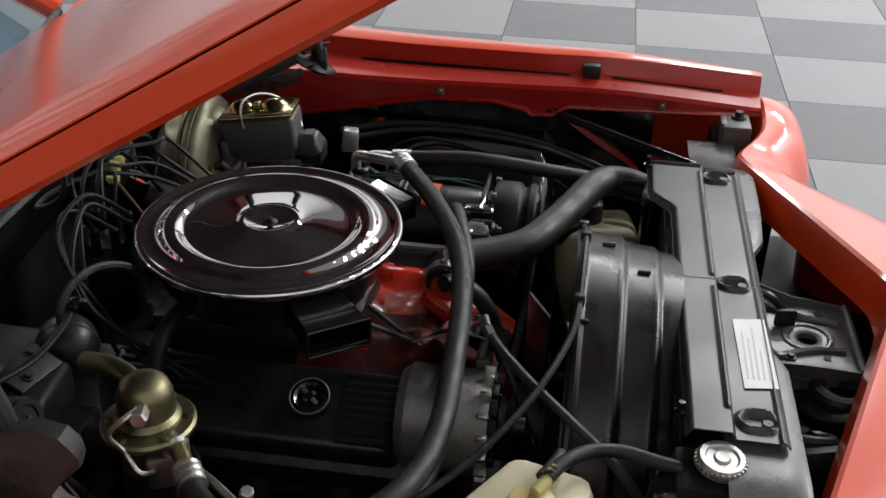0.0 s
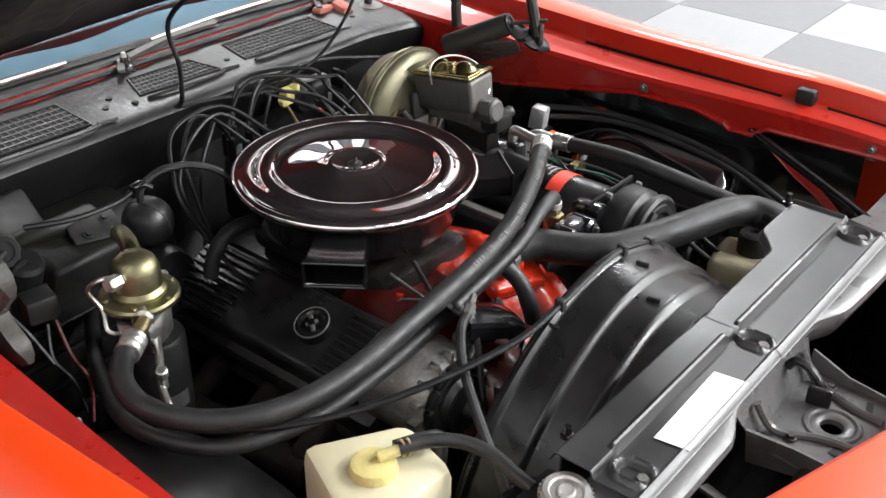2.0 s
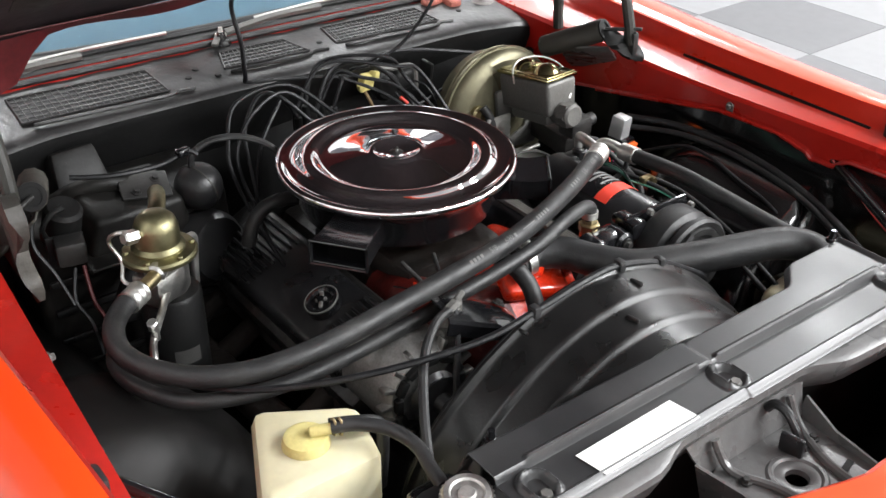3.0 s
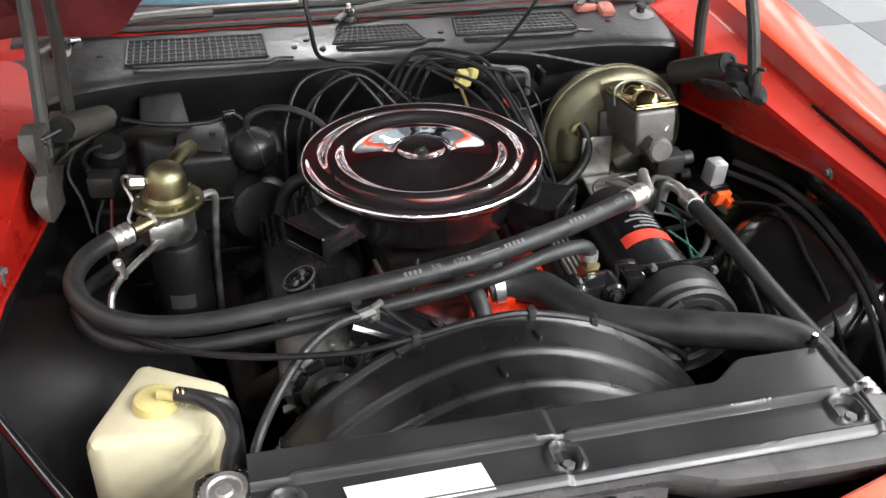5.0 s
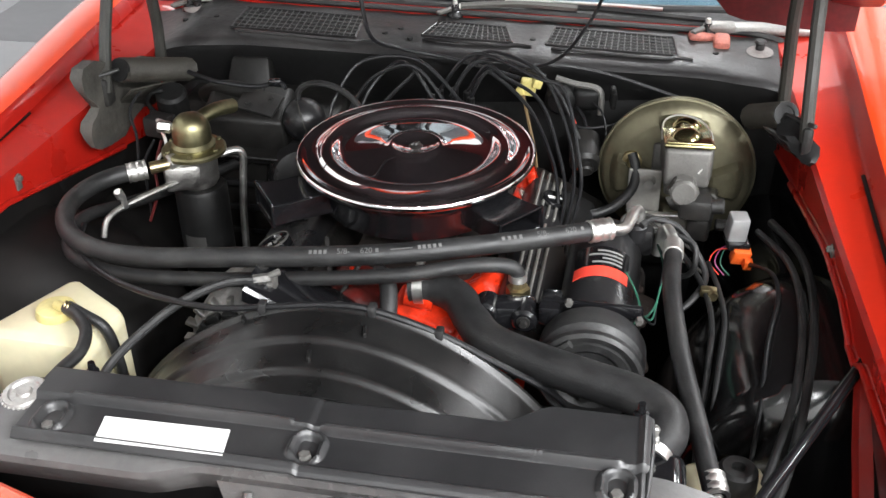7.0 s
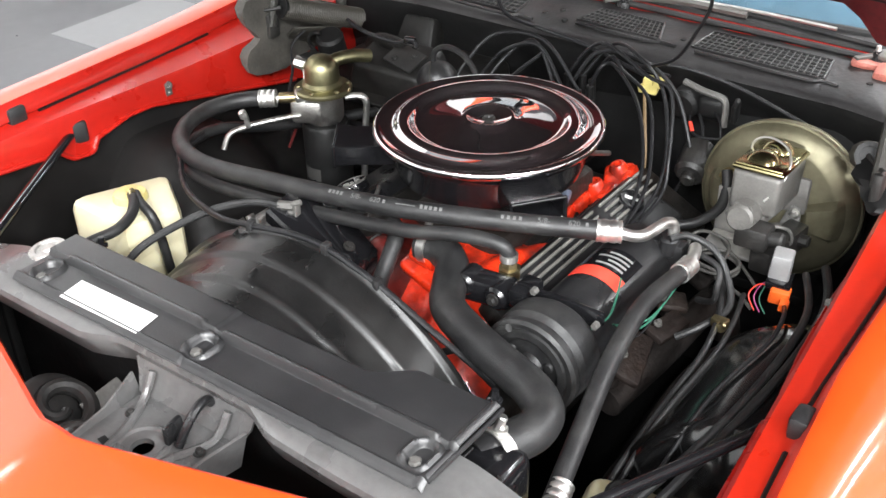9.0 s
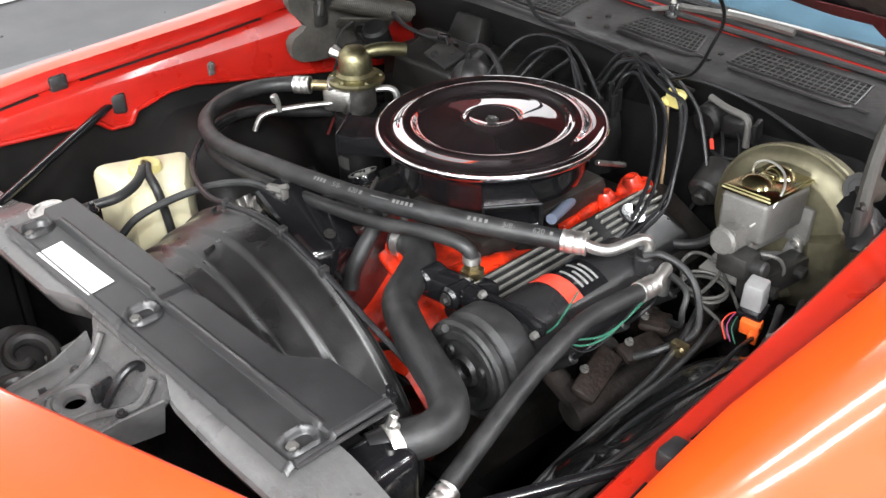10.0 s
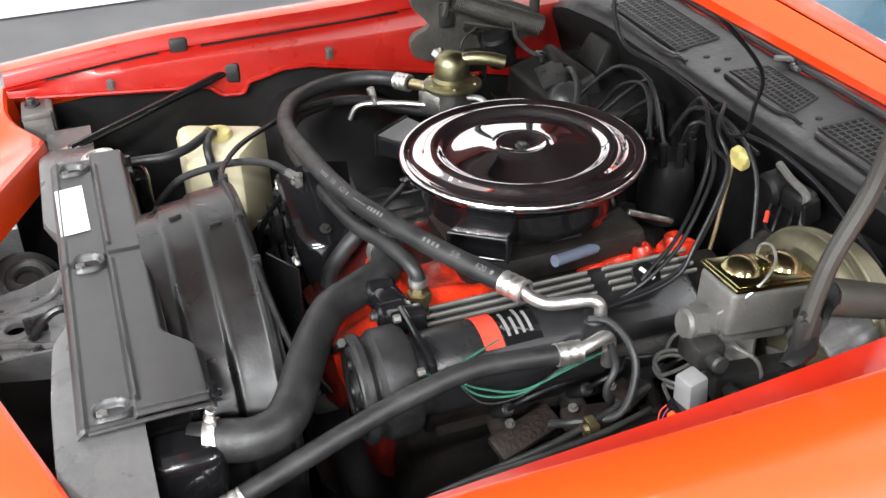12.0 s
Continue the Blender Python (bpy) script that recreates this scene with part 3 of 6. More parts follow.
for x0, x1, yy in ((-0.44, -0.20, 1.010), (-0.09, 0.08, 1.040), (0.15, 0.37, 1.044)):
    part("grille_sill", tube([(x0, yy, cowl_z(x0, yy) + 0.0005), (x0 + 0.02, yy - 0.004, cowl_z(x0, yy) + 0.002), (x1 - 0.03, yy - 0.004, cowl_z(x1, yy) + 0.002), (x1, yy + 0.006, cowl_z(x1, yy) + 0.002), (x1 + 0.03, yy + 0.004, cowl_z(x1, yy))], 0.0032, 6), COWL, cowl, "pressed sill below the grille")
ledge = thing("cowl_ledge", "red painted body ledge below the windscreen", "cowl ledge", (0, 1.16, 0.87))
part("ledge_panel", sheet([[(x, 1.135 + 0.02 * x, cowl_z(x, 1.14) - 0.006), (x, 1.150 + 0.02 * x, cowl_z(x, 1.15) + 0.004), (x, 1.172 + 0.02 * x, cowl_z(x, 1.17) + 0.003), (x, 1.205 + 0.04 * abs(x), cowl_z(x, 1.20) + 0.004)] for x in [-0.68 + 1.36 * k / 20 for k in range(21)]], 0.002, True), PAINT_SHADED, ledge)
part("gutter", sheet([[(x, 1.170 + 0.02 * x, cowl_z(x, 1.17) + 0.004), (x, 1.173 + 0.02 * x, cowl_z(x, 1.17) + 0.010), (x, 1.206 + 0.045 * abs(x), cowl_z(x, 1.20) + 0.012)] for x in [-0.66 + 1.32 * k / 24 for k in range(25)]], 0.002, True), RUBBER, ledge, "black moulding below the glass")
part("seal", tube([(x, 1.149 + 0.02 * x, cowl_z(x, 1.15) + 0.005) for x in [-0.62 + 1.24 * k / 12 for k in range(13)]], 0.0065, 8), RUBBER, ledge, "black rubber seal")
for k, (x, y) in enumerate(((-0.05, 1.150), (0.425, 1.155), (-0.575, 1.115))):
    z = cowl_z(x, y)
    pv = thing("wiper_pivot", "wiper pivot with bright nut on the red ledge", "wiper pivot", (x, y, z), "wiper pivots")
    part("post", lathe([(0, 0.022), (0.007, 0.022), (0.009, 0.010), (0.015, 0.008), (0.018, 0), (0.018, -0.01)], (x, y, z), (0, 0, 0), 14), SATIN_BLACK, pv)
    part("nut", lathe([(0, 0.030), (0.004, 0.030), (0.005, 0.022), (0.0075, 0.020), (0.0075, 0.014), (0, 0.014)], (x, y, z), (0, 0, 0), 8), STEEL, pv, "bright nut")
    part("lever", rbox((0.012, 0.055, 0.007), (x - 0.012, y - 0.006, z + 0.011), 0.002, (0, 0, -35)), IRON, pv)
    part("link", rbox((0.05, 0.016, 0.008), (x + 0.016, y + 0.010, z + 0.014), 0.003, (0, 0, 20)), STEEL, pv)
part("pivot_cover", merge(rbox((0.05, 0.024, 0.014), (0.415, 1.135, cowl_z(0.41, 1.13) + 0.004), 0.006, (0, 6, 10)), rbox((0.030, 0.04, 0.022), (0.450, 1.118, cowl_z(0.45, 1.12) + 0.004), 0.008, (12, 0, 0))), mat("faded_pink_paint", (0.50, 0.16, 0.12), 0.5, 0, 0.3, 40, bump=0.2, bscale=150, dirt=(0.22, 0.09, 0.075), dirt_amount=0.6, dirt_scale=30), ledge, "faded pink-red cover blocks")
part("end_trim", merge(rbox((0.20, 0.030, 0.016), (0.535, 1.176, 0.872), 0.006, (8, 1, 8), 3), rbox((0.05, 0.024, 0.020), (0.45, 1.160, 0.876), 0.007, (8, 0, 8), 3)), mat("dull_trim_alloy", (0.30, 0.295, 0.28), 0.42, 0.5, 0.2, 40, bump=0.2, bscale=120), ledge, "dull grey metal trim at the windscreen corner")

# windscreen, wipers and dashboard
wind = thing("windscreen", "tinted windscreen glass with bright trim", "windscreen", (0, 1.25, 0.88))
glass_rows = []
for i in range(25):
    x = -0.70 + 1.40 * i / 24
    bow = 0.10 * (x / 0.7) ** 2
    glass_rows.append([(x * (1 - 0.14 * s), 1.205 + bow + 0.74 * s, 0.887 - 0.02 * x * (1 - s) + 0.42 * s) for s in (0, 0.25, 0.5, 0.75, 1.0)])
pane = part("pane", sheet(glass_rows, 0.005, True), GLASS, wind)
pane.visible_shadow = False
part("lower_trim", tube([(r[0][0], r[0][1] - 0.006, r[0][2] + 0.002) for r in glass_rows], 0.0095, 10, 2), RUBBER, wind, "black rubber lower seal")
for s in (0, -1):
    part("pillar", tube([(p[0] * 1.015, p[1], p[2]) for p in glass_rows[s]], 0.026, 10), PAINT, wind, "red-orange windscreen pillar")
part("header", tube([(r[-1][0], r[-1][1] + 0.01, r[-1][2]) for r in glass_rows], 0.03, 10, 2), PAINT, wind)
single("dashboard", sheet([[(x, 1.25 + 0.10 * (x / 0.7) ** 2, 0.85), (x, 1.42, 0.905), (x, 1.62, 0.92), (x, 1.74, 0.88), (x, 1.76, 0.6)] for x in [-0.64 + 1.28 * k / 16 for k in range(17)]], 0.004, True), DASH,
       "blue-grey padded dashboard top behind the windscreen", "dashboard")
for a0, b0, c0 in (((-0.57, 1.130), (-0.30, 1.175), (0.0, 1.182)), ((-0.04, 1.155), (0.18, 1.185), (0.42, 1.180))):
    pa, pb, pc = [(x, y, cowl_z(x, y) + 0.016) for x, y in (a0, b0, c0)]
    w = thing("windscreen_wiper", "black windscreen wiper lying along the glass edge", "wiper", pa, "wipers")
    part("arm", tube([pa, ((pa[0] + pb[0]) / 2, (pa[1] + pb[1]) / 2 + 0.004, pb[2] + 0.006), pb], 0.007, 6), IRON, w)
    part("blade", tube([(pb[0] - 0.22, pb[1] + 0.004, pb[2] - 0.004), (pb[0], pb[1] + 0.012, pb[2] - 0.003), (pc[0], pc[1] + 0.008, pc[2] - 0.004)], 0.006, 6), RUBBER, w)
    part("blade_spine", tube([(pb[0] - 0.14, pb[1] + 0.008, pb[2] + 0.004), (pb[0], pb[1] + 0.006, pb[2] + 0.008), (pb[0] + 0.16, pb[1] + 0.008, pb[2] + 0.004)], 0.0035, 6), STEEL, w)

# firewall
fire = thing("firewall", "black painted firewall bulkhead behind the engine", "firewall", (0, 1.0, 0.2), kind="structure")
part("bulkhead", rbox((1.30, 0.03, 0.62), (0, 1.035, 0.52), 0.004), FIREWALL, fire)
part("upper_shelf", rbox((1.16, 0.10, 0.02), (0, 0.985, 0.50), 0.004), FIREWALL, fire)
sub = thing("engine_subframe", "black steel subframe under the engine", "subframe", (0, 0.45, 0.22))
part("cross_member", rbox((0.70, 0.14, 0.08), (0, 0.38, 0.28), 0.02), FIREWALL, sub)
for sx in (-1, 1):
    part("side_rail", rbox((0.10, 1.05, 0.09), (sx * 0.40, 0.48, 0.30), 0.02), FIREWALL, sub)
part("under_tray", rbox((1.16, 1.10, 0.02), (0, 0.48, 0.22), 0.0), FIREWALL, sub)

# hood, propped open on its hinges
hood = thing("hood", "open red-orange hood with a dark underside", "hood", (0, 1.02, 0.99))
HOOD_SLOPE = math.atan(0.60)


def hood_point(x, d, lift=0.0):
    """d metres forward of the hinge line, lift metres off the hood's lower face."""
    c, s = math.cos(HOOD_SLOPE), math.sin(HOOD_SLOPE)
    return (x, 1.02 - d * c + lift * s, 0.985 + d * s + lift * c)


rows_top, rows_low = [], []
for i in range(71):
    x = -0.70 + 1.40 * i / 70
    edge = smooth(0.70, 0.62, abs(x))
    crown = 0.030 * (1 - (x / 0.70) ** 2)
    roll = 0.012 * (1 - math.sqrt(max(0.0, 1 - max(0.0, (abs(x) - 0.672) / 0.0285) ** 2)))
    rows_top.append([hood_point(x, 1.16 * k / 20, 0.030 - roll + crown * 0.8) for k in range(21)])
    rows_low.append([hood_point(x, 0.02 + 1.12 * k / 20, 0.010 + crown * 0.85 * edge + (0.010 * math.sin(k * 0.9) ** 2 * edge)) for k in range(21)])
part("skin", sheet(rows_top, 0.0016, flip=True), PAINT, hood)
under = [r for r in rows_low if abs(r[0][0]) < 0.615]
part("insulation", sheet(under, 0.003, flip=False), HOOD_PAD, hood, "dark stained insulation on the underside")
for s in (-1, 1):
    rail = []
    for k in range(21):
        d = 1.16 * k / 20
        rail.append([hood_point(s * 0.604, d, 0.012), hood_point(s * 0.612, d, -0.004), hood_point(s * 0.655, d, -0.010), hood_point(s * 0.690, d, -0.008), hood_point(s * 0.700, d, -0.002), hood_point(s * 0.7015, d, 0.008), hood_point(s * 0.7015, d, 0.019)])
    part("side_rail", sheet([r[:4] for r in rail], 0.0016, flip=s < 0), MAROON, hood, "folded side rail, its red darkened as in shade")
    part("side_edge", sheet([r[3:] for r in rail], 0.0016, flip=s < 0), PAINT, hood, "red painted hood edge")
part("front_rail", sheet([[hood_point(x, 1.08, 0.012), hood_point(x, 1.10, -0.012), hood_point(x, 1.15, -0.010), hood_point(x, 1.165, 0.006), hood_point(x, 1.165, 0.014)] for x in [-0.66 + 1.32 * k / 20 for k in range(21)]], 0.0016), PAINT, hood)
rows = []
for k in range(45):
    x = -0.66 + 1.32 * k / 44
    dip = 0.052 * smooth(0.38, 0.47, abs(x)) + 0.004 * math.sin(23 * x)
    rows.append([(x, 0.985, 1.030), (x, 1.012, 1.018), (x, 1.026, 1.004 - dip * 1.1), (x, 1.030, 1.010 - dip * 1.5)])
part("rear_flange", sheet(rows, 0.002), MAROON, hood, "folded rear flange, its maroon darkened as in shade")
for x, d, w in ((0.50, 0.30, 0.10), (0.48, 0.62, 0.13), (-0.45, 0.40, 0.12)):
    part("insulation_patch", sheet([[hood_point(x + w * (i - 3) / 6, d + w * 1.6 * (j - 3) / 6, -0.002 + 0.003 * math.sin(i * 2.1 + j)) for j in range(7)] for i in range(7)], 0.002), RUBBER_DUSTY, hood, "brown stained insulation scrap")

# hood hinges with their grey lift arms
def build_hinge(side):
    plate_rows = []
    for z, y, xi, xo in ((0.905, 0.700, 0.545, 0.572), (0.880, 0.690, 0.535, 0.580), (0.860, 0.672, 0.535, 0.586), (0.846, 0.668, 0.543, 0.592), (0.832, 0.660, 0.551, 0.599), (0.812, 0.650, 0.555, 0.598), (0.801, 0.645, 0.563, 0.591), (0.796, 0.643, 0.572, 0.583)):
        if side > 0:
            y, xi, xo, z = y + 0.060, xi - 0.008, xo - 0.012, 0.838 + (z - 0.796) * 0.42
        plate_rows.append([(side * (xi + (xo - xi) * k / 4), y + 0.010 * (1 - k / 4) + 0.004 * math.sin(k * 1.6 + z * 90), z) for k in range(5)])
    plate = sheet(plate_rows, 0.006)
    if side < 0:
        # the exposed side plate with its rounded lower lobe
        outline = [(0.668, 0.928), (0.657, 0.915), (0.655, 0.900), (0.660, 0.884), (0.680, 0.864), (0.690, 0.850), (0.682, 0.841), (0.664, 0.834), (0.653, 0.823), (0.650, 0.808), (0.655, 0.793),
                   (0.673, 0.781), (0.70, 0.776), (0.74, 0.776), (0.80, 0.782), (0.89, 0.800), (0.91, 0.815), (0.915, 0.85), (0.86, 0.875), (0.79, 0.888), (0.73, 0.915), (0.70, 0.930)]
        plate = bmesh.new()
        inner = [plate.verts.new((-0.562 - 0.006 * math.sin(y * 40), y, z)) for y, z in outline]
        outer = [plate.verts.new((v.co.x - 0.014 - 0.008 * math.sin(v.co.z * 70), v.co.y, v.co.z)) for v in inner]
        plate.faces.new(inner)
        plate.faces.new(outer[::-1])
        for k in range(len(outline)):
            n = (k + 1) % len(outline)
            plate.faces.new((inner[n], inner[k], outer[k], outer[n]))
        bmesh.ops.recalc_face_normals(plate, faces=plate.faces)
    h = part("hinge", plate, mat("grimy_zinc", (0.045, 0.042, 0.037), 0.55, 0, 0.4, 25, bump=0.7, bscale=60, dirt=(0.10, 0.092, 0.078), dirt_amount=0.6, dirt_scale=16) if side < 0 else FIREWALL, hood, "dusty black hood hinge with coil spring and lift arms")
    s0, s1 = (Vector((0.500, 0.885, 0.826)), Vector((0.536, 0.766, 0.887))) if side > 0 else (Vector((-0.493, 0.890, 0.842)), Vector((-0.538, 0.730, 0.903)))
    q = (s1 - s0).to_track_quat("Z", "Y")
    turns = 44
    coil = [s0 + (s1 - s0) * (k / (turns * 10)) + q @ Vector((0.0195 * math.cos(k * math.pi / 5), 0.0195 * math.sin(k * math.pi / 5), 0)) for k in range(turns * 10 + 1)]
    part("spring", tube(coil, 0.00215, 5, 1), SPRING, h, "dusty coil spring")
    part("spring_core", rod(s0, s1 - (s1 - s0) * 0.02, 0.0180, 16), FIREWALL, h)
    part("tube_bore", rod(s1, s1 + (s1 - s0) * 0.012, 0.0135, 18), FIREWALL, h)
    rim = lathe([(0.0135, 0), (0.0175, 0.0), (0.0195, -0.003), (0.0195, 0.004), (0.0135, 0.004)], seg=24)
    part("spring_eye", move(rim, Matrix.Translation(s1) @ q.to_matrix().to_4x4()), FIREWALL, h)
    for k in range(4):
        part("hinge_leaf", rbox((0.034, 0.105, 0.004), (side * (0.528 + 0.013 * k), 0.800 + 0.006 * k, 0.838 - 0.013 * k), 0.0015, (-14, side * 42, side * 12)), SHELF if side > 0 else SPRING, h)
    part("hinge_pin", rod((s1.x, s1.y - 0.004, s1.z + 0.002), (side * 0.574, 0.706, 0.897), 0.0036, 10), DUSTY, h)
    part("arm_foot", rbox((0.016, 0.030, 0.050), (side * 0.566, 0.724, 0.866), 0.006), HINGE, h)
    part("lift_arm", tube([(side * 0.565, 0.720, 0.866), (side * 0.562, 0.742, 0.95), (side * 0.562, 0.78, 1.03), (side * 0.562, 0.80, 1.11)], 0.0105, 10), RUBBER_DUSTY, h, "grey dusty lift arm")
    part("rear_arm", tube([(side * 0.548, 0.90, 0.85), (side * 0.545, 0.90, 0.92), (side * 0.54, 0.88, 1.0), (side * 0.54, 0.86, 1.08)], 0.0105, 10), RUBBER_DUSTY, h, "grey dusty lift arm")
    return h


for side in (-1, 1):
    build_hinge(side)

# braces from the core support to the fenders
for side, top, foot in ((1, (0.628, 0.325, 0.785), (0.440, -0.022, 0.757)), (-1, (-0.642, 0.308, 0.793), (-0.462, 0.0, 0.768))):
    br = thing("fender_brace", "slim black fender brace rod with flattened ends", "brace rod", foot, "fender braces")
    part("rod", rod(top, foot, 0.0078, 12), GLOSS_BLACK, br)
    t, f0 = Vector(top), Vector(foot)
    way = (f0 - t).normalized()
    part("top_mount", rbox((0.03, 0.045, 0.04), top, 0.006, (0, 0, 20 * side)), RUBBER, br)
    flat = rbox((0.022, 0.06, 0.005), (0, 0, 0), 0.002)
    part("foot_tab", move(flat, Matrix.Translation(f0 + way * 0.015) @ way.to_track_quat("Y", "Z").to_matrix().to_4x4()), STEEL, br)

# ---- radiator and its cover ----
BOLTS = ((-0.291, -0.004), (0.004, 0.0), (0.333, 0.002))
cover = thing("radiator_cover", "satin black stamped radiator top cover with raised ribs", "radiator cover", (0.02, 0.05, 0.79))


def cover_back(x):
    return 0.084 + 0.034 * smooth(0.20, 0.26, x)


def cover_z(x, y):
    z = 0.801 + 0.002 * x + 0.003 * smooth(0.004, -0.004, x)
    gap = min(abs(x + 0.004), 0.2)
    z += 0.009 * smooth(0.030, 0.035, y)
    z += 0.0035 * math.exp(-((y - 0.036) / 0.0028) ** 2) * smooth(0.014, 0.020, gap) * smooth(-0.285, -0.278, x) * smooth(0.338, 0.332, x)
    z += 0.0025 * math.exp(-((y + 0.021) / 0.0022) ** 2)
    for bx, by in BOLTS:
        dx, dy = x - bx, y - by
        d = math.hypot(dx, dy - 0.012) if dy > 0.012 else (math.hypot(dx, dy) if dy < 0 else abs(dx))
        z += 0.006 * math.exp(-((d - 0.0165) / 0.0030) ** 2) * smooth(-0.016, -0.006, dy)
        z -= 0.003 * smooth(0.014, 0.011, d)
    z -= 0.012 * smooth(cover_back(x) - 0.008, cover_back(x), y)
    z += 0.0045 * math.exp(-((x - 0.357) / 0.004) ** 2)
    z -= 0.005 * smooth(-0.024, -0.030, y)
    return z


rows = []
for i in range(461):
    x = -0.325 + 0.688 * i / 460
    rows.append([(x, -0.030 + (cover_back(x) + 0.030) * k / 100, cover_z(x, -0.030 + (cover_back(x) + 0.030) * k / 100)) for k in range(101)])
part("panel", sheet(rows, 0.002, flip=False), PANEL_BLACK, cover)
for bx, by in BOLTS:
    part("bolt", hexbolt((bx, by - 0.004, 0.797), 0.0075, 0.009), IRON, cover, "bare steel cover bolt")
part("edge_lip", tube([(0.362, -0.018, 0.803), (0.366, 0.06, 0.808), (0.365, 0.095, 0.807), (0.364, 0.115, 0.806)], 0.003, 8), PANEL_BLACK, cover)
part("corner_stud", lathe([(0, 0.014), (0.004, 0.014), (0.005, 0.002), (0.009, 0.0), (0.009, -0.003)], (0.352, 0.118, 0.812), seg=10), GLOSS_BLACK, cover)
part("corner_stud", lathe([(0, 0.012), (0.004, 0.012), (0.005, 0.002), (0.008, 0.0), (0.008, -0.003)], (-0.285, 0.088, 0.806), seg=10), GLOSS_BLACK, cover)

sticker = thing("sticker", "plain white paper sticker with faded print on the cover", "sticker", (-0.16, -0.006, 0.803))
srows = []
for i in range(9):
    x = -0.232 + 0.146 * i / 8
    srows.append([(x + 0.006 * (1 - k / 3), -0.027 + 0.040 * k / 3 + 0.003 * i / 8, 0.8075 + 0.002 * x) for k in range(4)])
part("paper", sheet(srows, 0.0006), STICKER, sticker)
for k in range(5):
    w = (0.10, 0.085, 0.11, 0.06, 0.095)[k]
    part("print_bar", rbox((w, 0.0022, 0.0004), (-0.157 + (w - 0.11) / 2, 0.007 - 0.0065 * k, 0.8078), 0), STICKER_INK, sticker)

rad = thing("radiator", "black radiator with side tank and filler neck", "radiator", (0.0, 0.06, 0.28))
part("core", rbox((0.66, 0.055, 0.46), (0.02, 0.062, 0.53), 0.004), FIREWALL, rad)
for sx, w in ((-0.352, 0.07), (0.372, 0.07)):
    part("side_tank", rbox((w, 0.085, 0.47), (sx, 0.075, 0.535), 0.018, seg=3), GLOSS_BLACK, rad)
part("overflow_spring", tube([(0.395 + 0.008 * math.cos(0.7 * k), 0.052 + 0.008 * math.sin(0.7 * k), 0.66 + 0.0009 * k) for k in range(120)], 0.0018, 5, 1), DUSTY, rad, "dusty coil spring beside the tank")
part("filler_neck", merge(rbox((0.075, 0.085, 0.05), (-0.348, 0.052, 0.755), 0.010), lathe([(0, -0.02), (0.024, -0.02), (0.024, 0.01), (0, 0.01)], (-0.350, 0.047, 0.778), seg=24)), SATIN_BLACK, rad)
part("outlet_neck", tube([(0.352, 0.085, 0.752), (0.365, 0.12, 0.757), (0.376, 0.150, 0.757)], 0.021, 16), SATIN_BLACK, rad)
cap_prof = [(0, 0.012), (0.008, 0.013), (0.010, 0.010), (0.017, 0.010), (0.019, 0.0125), (0.0245, 0.0125), (0.0270, 0.009), (0.0275, 0.0), (0.0, 0.0)]
cap = part("pressure_cap", lathe(cap_prof, (-0.350, 0.046, 0.788), (4, -4, 0), 48), mat("worn_cap_steel", (0.50, 0.49, 0.47), 0.45, 0.9, 0.2, 40), rad, "bare steel radiator cap with a knurled rim")
for k in range(28):
    a = 2 * math.pi * k / 28
    part("knurl", rbox((0.003, 0.003, 0.007), (-0.350 + 0.0275 * math.cos(a), 0.046 + 0.0275 * math.sin(a), 0.793), 0.0008, (0, 0, math.degrees(a)), 1), mat("worn_cap_steel", (0.50, 0.49, 0.47), 0.45, 0.9, 0.2, 40), cap)

# fan shroud: a stepped half barrel behind the cover
shroud = thing("fan_shroud", "black moulded fan shroud with stepped ribs", "fan shroud", (0.0, 0.17, 0.35))
CX, CZ = -0.018, 0.598


def shroud_r(y):
    r = 0.220 + 0.11 * (y - 0.10)
    r += 0.005 * smooth(0.104, 0.114, y) + 0.005 * smooth(0.151, 0.161, y)
    r += 0.0005 * math.exp(-((y - 0.113) / 0.003) ** 2) + 0.0005 * math.exp(-((y - 0.160) / 0.003) ** 2) + 0.005 * math.exp(-((y - 0.212) / 0.004) ** 2)
    return r


rows = []
for k in range(60):
    y = 0.076 + 0.145 * k / 59
    row = []
    for i in range(73):
        a = radians(-35 + 250 * i / 72)
        sq = 1 + 0.22 * abs(math.cos(a)) ** 2
        row.append((CX + shroud_r(y) * math.cos(a) * sq, y, CZ + shroud_r(y) * math.sin(a)))
    rows.append(row)
part("barrel", sheet(rows, 0.003), PLASTIC, shroud)
for y, a, w in ((0.130, 93, 0.018), (0.178, 80, 0.018), (0.205, 118, 0.014)):
    r = shroud_r(y) + 0.004
    ra = radians(a)
    part("tab", rbox((0.005, w, 0.008), (CX + r * math.cos(ra) * (1 + 0.22 * math.cos(ra) ** 2), y, CZ + r * math.sin(ra)), 0.002, (0, 90 - a, 12)), PLASTIC, shroud)
part("flange", sheet([[(x, 0.080, 0.30), (x, 0.083, 0.55), (x, 0.086, 0.79)] for x in [-0.30 + 0.6 * k / 12 for k in range(13)]], 0.003), PLASTIC, shroud)
fan = thing("engine_fan", "black engine fan deep in the shroud", "fan", (0.0, 0.27, 0.4))
for k in range(7):
    a = 360 / 7 * k
    blade = rbox((0.07, 0.004, 0.17), (0, 0, 0.13), 0.001, (0, 0, 28))
    part("blade", move(blade, pose(0.0, 0.265, 0.53, 0, a, 0)), SATIN_BLACK, fan)
part("hub", rod((0.0, 0.23, 0.53), (0.0, 0.33, 0.53), 0.06, 20), IRON, fan)

